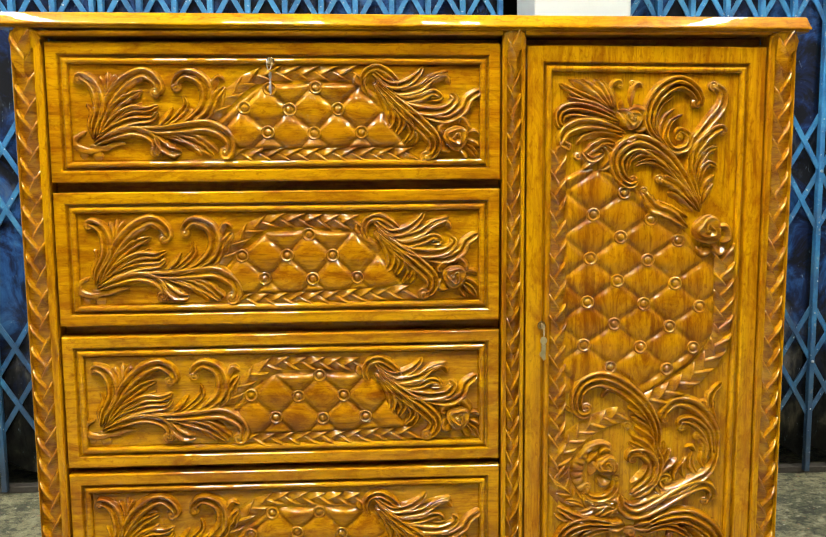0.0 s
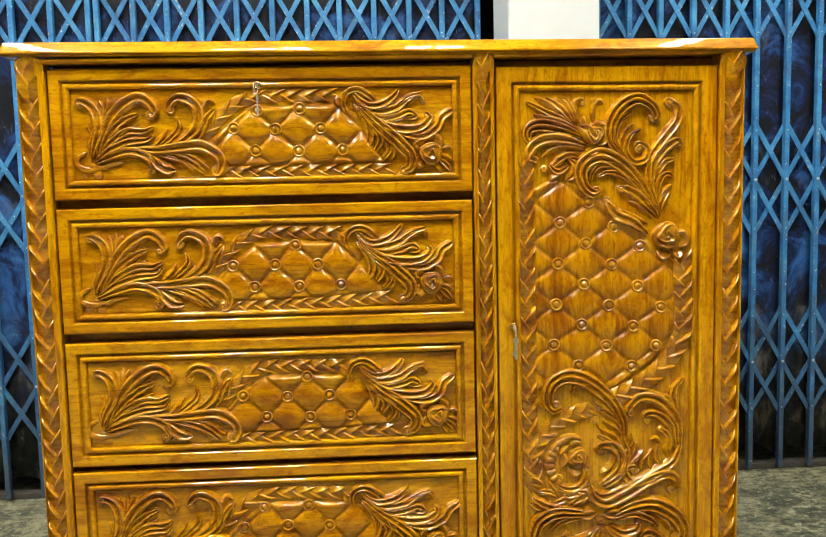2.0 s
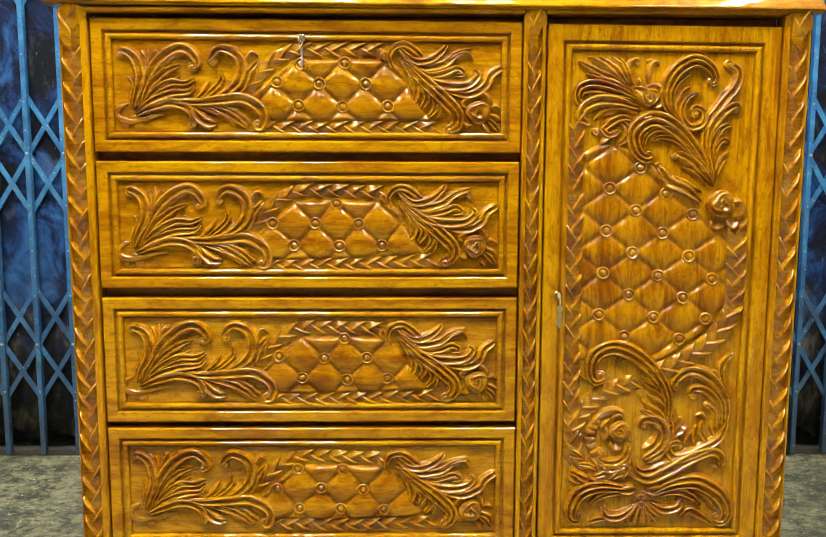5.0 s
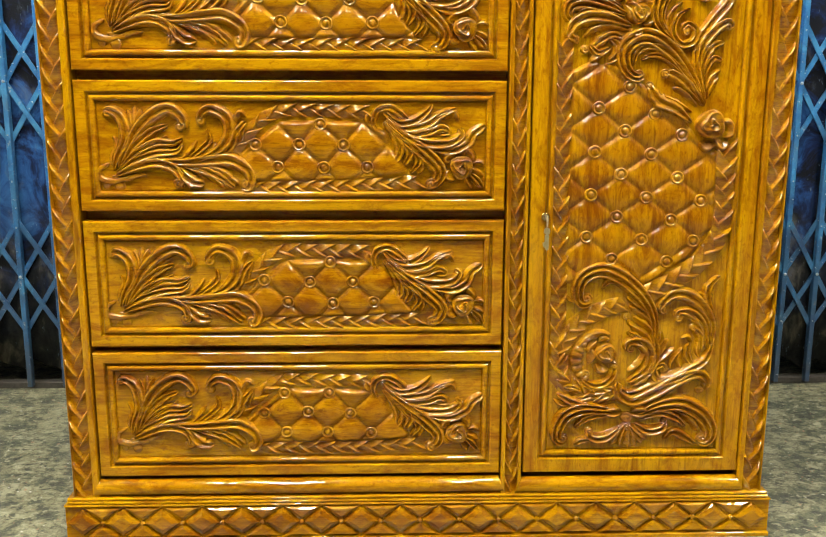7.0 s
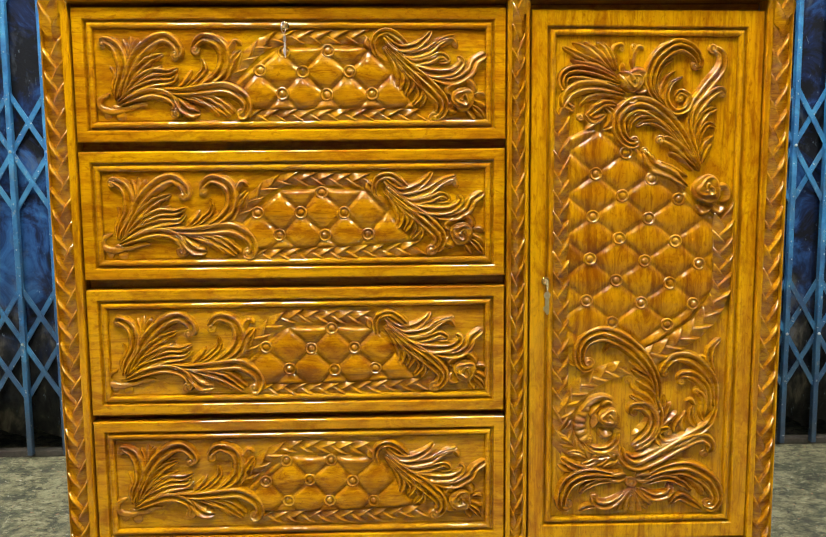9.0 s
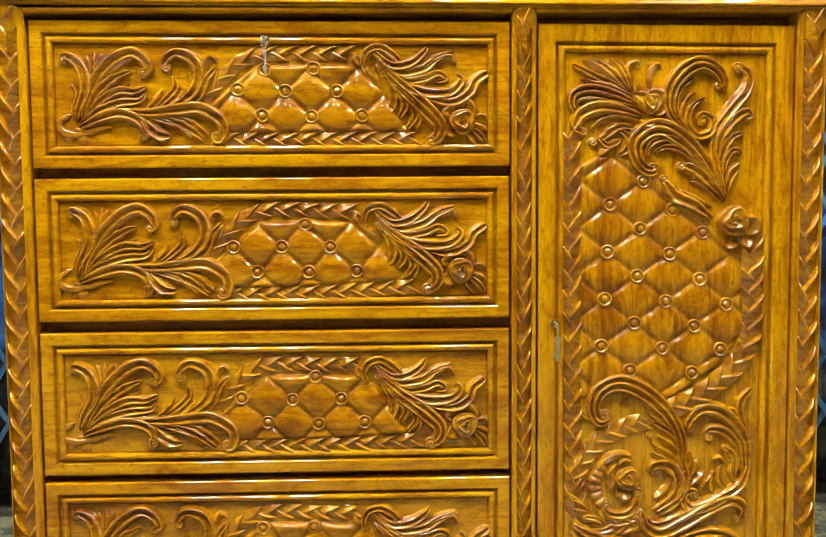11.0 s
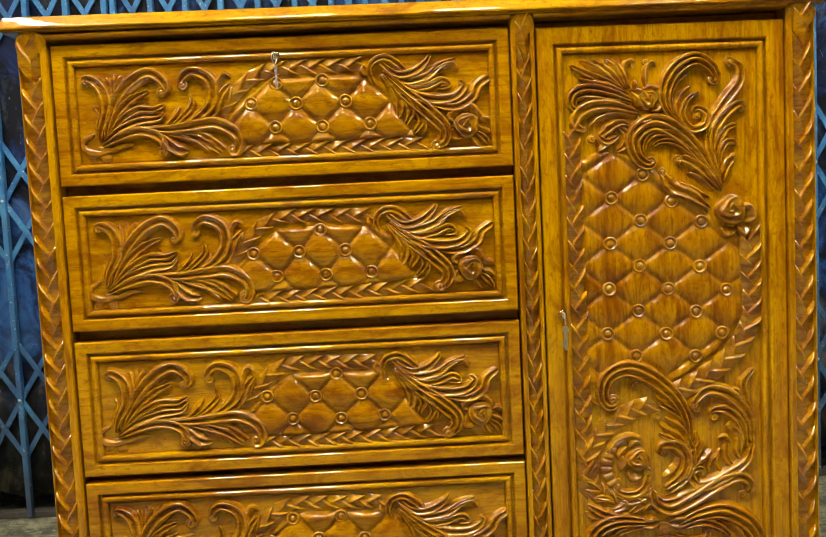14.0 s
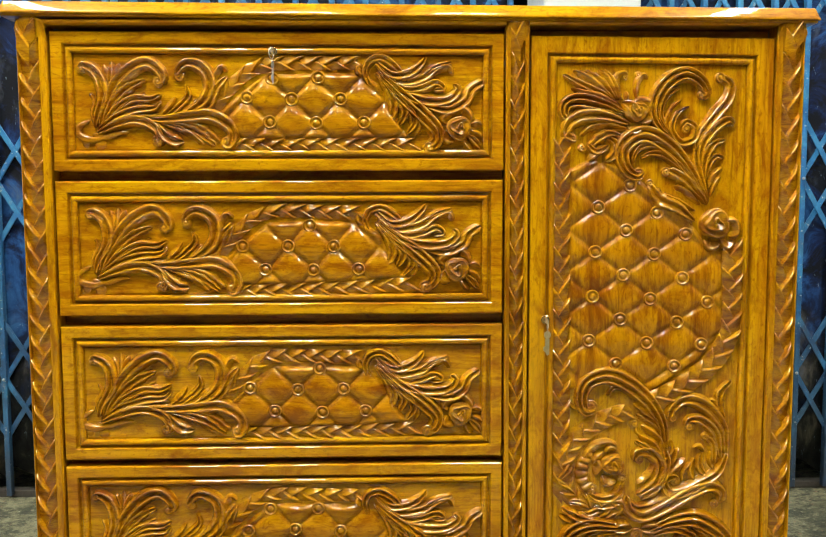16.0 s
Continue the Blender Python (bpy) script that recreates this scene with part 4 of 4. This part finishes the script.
leaf(door, [(581, 763), (595, 749), (605, 759)], 7.2, 14.3, 7.2, 1)
leaf(door, [(493, 382), (489, 432), (467, 473), (427, 509), (388, 524), (357, 512), (346, 486), (353, 462), (373, 465)], 8.8, 24.9, 11.0, 3)
knob(door, 364, 470, 8.8)
leaf(door, [(473, 467), (436, 497), (405, 503), (390, 488)], 4.4, 11.7, 5.1, 2)
leaf(door, [(485, 440), (462, 456), (438, 473)], 3.7, 9.5, 3.7, 1)
leaf(door, [(491, 418), (471, 436), (443, 455)], 3.7, 9.5, 3.7, 1)
leaf(door, [(494, 394), (480, 415), (452, 435)], 3.7, 9.5, 3.7, 1)
leaf(door, [(493, 380), (471, 404), (446, 418)], 3.7, 9.5, 3.7, 1)
leaf(door, [(492, 360), (467, 390), (441, 407)], 4.4, 11.0, 4.4, 2)
leaf(door, [(453, 303), (485, 329), (498, 367), (490, 398)], 8.8, 14.7, 5.9, 2)
leaf(door, [(446, 309), (480, 335), (487, 362), (471, 384), (446, 385), (442, 369)], 6.6, 19.8, 8.8, 3)
knob(door, 449, 374, 6.6)
leaf(door, [(443, 434), (446, 423), (460, 415)], 3.7, 8.1, 3.7, 1)
knob(door, 439, 437, 6.6)
leaf(door, [(426, 310), (431, 285), (458, 271), (497, 287), (542, 313), (578, 324), (597, 311), (594, 293)], 14.7, 24.9, 10.3, 2)
knob(door, 585, 292, 6.6)
leaf(door, [(455, 293), (480, 301), (506, 314), (554, 331)], 5.9, 13.2, 5.9, 1)
leaf(door, [(302, 331), (320, 325), (339, 310)], 2.9, 8.8, 2.9, 1)
leaf(door, [(325, 299), (341, 301), (360, 293)], 2.9, 8.8, 2.9, 1)
leaf(door, [(346, 320), (360, 304), (391, 295), (419, 299)], 3.7, 8.8, 3.7, 1)
leaf(door, [(410, 396), (392, 404), (368, 396), (350, 374)], 8.1, 13.0, 7.0, 1)
shell(door, [(365, 388), (351, 368), (348, 345), (358, 323), (372, 313)], 25, 9.5, 7)
leaf(door, [(358, 318), (376, 305), (400, 305), (416, 319), (420, 340)], 7.0, 14.0, 9.0, 2)
knob(door, 403, 399, 6.6)
knob(door, 420, 340, 6.6)
knob(door, 360, 381, 6.6)
knob(door, 367, 324, 7.3)
leaf(door, [(370, 376), (377, 361), (371, 345)], 5.1, 13.9, 5.1, 1)
leaf(door, [(386, 389), (375, 377), (368, 365)], 4.4, 12.5, 5.1, 1)
leaf(door, [(384, 346), (394, 333), (410, 334)], 5.1, 14.7, 6.6, 1)
rose(door, 402, 365, 19.8)
leaf(door, [(602, 381), (597, 428), (564, 469), (528, 479), (506, 462), (501, 444)], 6.6, 20.5, 9.5, 3)
knob(door, 506, 447, 6.6)
leaf(door, [(593, 373), (583, 418), (559, 442), (537, 444), (532, 431)], 5.1, 16.1, 7.3, 2)
knob(door, 537, 432, 6.6)
leaf(door, [(581, 364), (579, 397), (562, 416)], 4.4, 11.7, 6.6, 2)
knob(door, 566, 414, 5.9)
leaf(door, [(602, 435), (590, 468), (590, 491), (609, 514)], 3.7, 13.2, 3.7, 2)
leaf(door, [(593, 454), (579, 476), (566, 479)], 3.7, 8.8, 3.7, 1)
leaf(door, [(604, 385), (590, 351), (562, 332), (533, 317), (506, 314), (495, 333), (510, 342), (521, 334)], 7.3, 19.1, 7.3, 3)
knob(door, 515, 334, 8.1)
leaf(door, [(572, 339), (558, 360), (560, 385)], 4.4, 11.0, 3.7, 2)
leaf(door, [(549, 333), (542, 353), (547, 376)], 4.4, 10.3, 3.7, 1)
leaf(door, [(526, 332), (530, 350), (544, 369)], 3.7, 8.8, 3.7, 1)
leaf(door, [(496, 346), (514, 359), (531, 375)], 3.7, 9.5, 4.4, 1)
leaf(door, [(492, 357), (506, 367), (519, 393)], 3.7, 8.8, 3.7, 1)
leaf(door, [(494, 337), (508, 349), (524, 355)], 3.7, 8.8, 3.7, 1)
leaf(door, [(544, 393), (556, 396), (565, 385)], 2.9, 8.1, 3.7, 1)
leaf(door, [(430, 301), (446, 287), (471, 290), (496, 302)], 7.3, 14.7, 6.6, 2)
leaf(door, [(489, 338), (476, 315), (455, 304)], 5.9, 13.2, 5.9, 1)
leaf(door, [(476, 368), (467, 347), (446, 329)], 3.7, 9.5, 3.7, 1)
leaf(door, [(426, 312), (416, 300), (394, 291), (369, 290)], 5.9, 11.7, 4.4, 2)
leaf(door, [(485, 369), (503, 387), (506, 408)], 4.4, 10.3, 3.7, 2)
leaf(door, [(498, 351), (489, 377), (496, 398)], 3.7, 8.8, 3.7, 1)
leaf(door, [(583, 353), (576, 370), (577, 389)], 3.7, 8.8, 3.7, 1)
leaf(door, [(388, 384), (397, 394), (411, 390)], 4.4, 10.3, 5.1, 1)
leaf(door, [(410, 345), (418, 356), (421, 370)], 3.7, 8.8, 3.7, 1)
leaf(door, [(480, 434), (471, 451), (454, 466)], 3.7, 8.8, 3.7, 1)
leaf(door, [(322, 481), (329, 470), (341, 463)], 2.9, 6.6, 2.9, 1)
leaf(door, [(425, 251), (367, 256), (332, 243), (318, 217), (317, 195), (333, 189)], 10.0, 23.3, 10.8, 4)
knob(door, 329, 197, 7.5)
leaf(door, [(419, 256), (356, 266), (313, 287)], 5.8, 15.0, 5.8, 2)
leaf(door, [(308, 275), (322, 266), (338, 264)], 4.2, 10.0, 4.2, 1)
leaf(door, [(419, 243), (387, 241), (362, 230), (350, 217)], 5.0, 11.7, 4.2, 2)
leaf(door, [(437, 219), (409, 198), (384, 198), (375, 213)], 6.7, 16.7, 8.3, 2)
knob(door, 378, 211, 6.7)
leaf(door, [(381, 192), (365, 192), (349, 184)], 5.0, 11.7, 4.2, 2)
leaf(door, [(444, 225), (427, 206), (408, 187)], 5.0, 10.0, 7.5, 1)
leaf(door, [(446, 223), (433, 202), (422, 182)], 5.0, 10.0, 7.5, 1)
leaf(door, [(448, 223), (442, 200), (438, 179)], 5.0, 10.0, 7.5, 1)
leaf(door, [(450, 223), (452, 200), (453, 177)], 5.0, 10.0, 7.5, 1)
leaf(door, [(451, 223), (460, 200), (467, 179)], 5.0, 10.0, 7.5, 1)
leaf(door, [(452, 223), (468, 202), (481, 185)], 5.0, 10.0, 7.5, 1)
leaf(door, [(454, 225), (471, 210), (490, 195)], 5.0, 11.7, 8.3, 1)
leaf(door, [(464, 242), (507, 260), (552, 264), (594, 240), (611, 209), (603, 189), (586, 190)], 10.0, 26.7, 10.8, 4)
knob(door, 594, 196, 8.3)
leaf(door, [(474, 236), (513, 246), (544, 235), (562, 218)], 5.0, 13.3, 4.2, 2)
leaf(door, [(546, 248), (573, 231), (587, 207)], 5.0, 11.7, 4.2, 1)
leaf(door, [(464, 226), (490, 211), (516, 215), (525, 231)], 7.5, 16.7, 8.3, 2)
knob(door, 521, 229, 5.8)
leaf(door, [(585, 182), (561, 198), (540, 208), (521, 193)], 7.5, 15.0, 5.0, 2)
leaf(door, [(403, 247), (421, 249), (439, 250)], 11.7, 21.7, 11.7, 2)
leaf(door, [(492, 247), (473, 248), (455, 245)], 11.7, 21.7, 11.7, 2)
knob(door, 448, 238, 10.0)
knob(door, 449, 221, 7.5)
leaf(door, [(325, 298), (345, 293), (363, 285)], 4.2, 10.8, 4.2, 1)
leaf(door, [(340, 279), (360, 274), (382, 280)], 4.2, 10.0, 4.2, 1)
leaf(door, [(390, 266), (406, 274), (418, 279)], 4.2, 10.8, 5.0, 1)
leaf(door, [(432, 274), (421, 293), (395, 300)], 6.7, 13.3, 5.0, 1)
# the posts
for ob, x, w, p in ((posts[0], -582.5, 35, 40), (posts[1], 228.5, 25, 39), (posts[2], 694.0, 34, 42)):
    braid(ob, [(x, 1098), (x, 600), (x, 96)], w, p, 12.0, 0.0032)
    braid(ob, [(x, 1129), (x, 1093)], w * 0.9, p - 6, 8.0, -0.0085)

# the plinth: diamonds, half diamonds and a ball at each crossing
def facet(name, corners, rise, y):
    c = np.array(corners, float)
    mid = c.mean(axis=0)
    v = [(p[0], y, p[1]) for p in c]
    for k, h in ((0.965, 0.0024), (0.84, rise * 0.66), (0.52, rise)):
        v += [(q[0], y - h, q[1]) for q in mid + (c - mid) * k]
    n, f = len(c), []
    for r in range(3):
        f += [(r * n + i, r * n + (i + 1) % n, r * n + n + (i + 1) % n, r * n + n + i) for i in range(n)]
    f.append(tuple(range(3 * n, 4 * n)))
    return put(name, mesh_of(name, v, f, CARVED), plinth)


BALL = mesh_of("ball", *turned([(5.2, 0), (5.2, 3), (4.6, 5.5), (3.0, 7.5), (0.4, 8.2)], 14), CARVED, True)
STEP, Z0, ZM, Z1 = 0.0753, 0.0125, 0.0405, 0.0715
for i in range(18):
    x = -0.5474 + STEP * (i - 0.5)
    h = STEP / 2 - 0.002
    l, r = max(x - h, -0.616), min(x + h, 0.730)
    facet("diamond", [(l, ZM), (x, Z0 + 0.001), (r, ZM), (x, Z1 - 0.001)], 0.0105, -0.0085)
    if i < 17:
        c = x + STEP / 2
        facet("half_diamond", [(c - h + 0.001, Z1), (c, ZM + 0.002), (c + h - 0.001, Z1)], 0.0090, -0.0085)
        facet("half_diamond", [(c - h + 0.001, Z0 - 0.001), (c + h - 0.001, Z0 - 0.001), (c, ZM - 0.002)], 0.0090, -0.0085)
        b = put("ball", BALL, plinth)
        b.location = (c, -0.0105, ZM)


# ---- locks and keys ----
def lock(ob, x, z, y, drop, metal, turn, label):
    """A lock barrel with a key in it, and a second key hanging from its ring."""
    v, f = turned([(7.5, 0), (7.5, 2.5), (6.5, 3.2), (3.0, 3.2), (2.8, 1.0)], 18)
    esc = put("lock_barrel", mesh_of("lock_barrel", v, f, BRASS, True), ob, "brass lock barrel")
    esc.location = (x, y, z)
    x, y, z = 0.0, 0.0, 0.0
    bm = bmesh.new()
    box_bm(bm, x - 0.0012, x + 0.0012, y - 0.024, y - 0.002, z - 0.004, z + 0.004)
    me = bpy.data.meshes.new("key_blade")
    bm.to_mesh(me)
    bm.free()
    me.materials.append(metal)
    put("key_blade", me, esc)
    ring = bpy.data.curves.new("key_ring", "CURVE")
    ring.dimensions, ring.bevel_depth = "3D", 0.0008
    sp = ring.splines.new("POLY")
    sp.points.add(23)
    for k in range(24):
        a = 2 * math.pi * k / 24
        sp.points[k].co = (x + 0.0026 * math.cos(a), y - 0.024 + 0.0090 * math.cos(a), z - 0.006 + 0.0092 * math.sin(a), 1)
    sp.use_cyclic_u = True
    ring.materials.append(metal)
    put("key_ring", ring, esc, "thin steel key ring")
    bow = mesh_of("hanging_key", *turned([(8.5, 0), (8.5, 1.8), (3.5, 1.8), (3.3, 0.2)], 16), metal)
    kb = put("key_bow", bow, esc)
    kb.location, kb.scale = (x + 0.001, y - 0.0165, z - 0.024), (0.28 * turn, 1, 0.8)
    verts = [(-0.0014, 0), (0.0014, 0), (0.0014, -drop), (0.0, -drop - 0.003), (-0.0014, -drop + 0.003), (-0.0028, -drop + 0.006), (-0.0028, -drop + 0.012), (-0.0014, -drop + 0.014)]
    vv = [(x + 0.001 + a * turn, y - 0.0182, z - 0.031 + b) for a, b in verts] + [(x + 0.001 + a * turn, y - 0.0164, z - 0.031 + b) for a, b in verts]
    n = len(verts)
    ff = [tuple(range(n)), tuple(reversed(range(n, 2 * n)))] + [(i, n + i, n + (i + 1) % n, (i + 1) % n) for i in range(n)]
    put("hanging_key", mesh_of("hanging_key", vv, ff, metal), esc, label)


lock(drawers[0], -0.180, 1.078, 0.001, 0.022, STEEL, 1.0, "small steel key hanging from the ring")
lock(door, 0.280, 0.624, 0.0, 0.026, GILT, 2.4, "small yellowish key hanging from the ring")
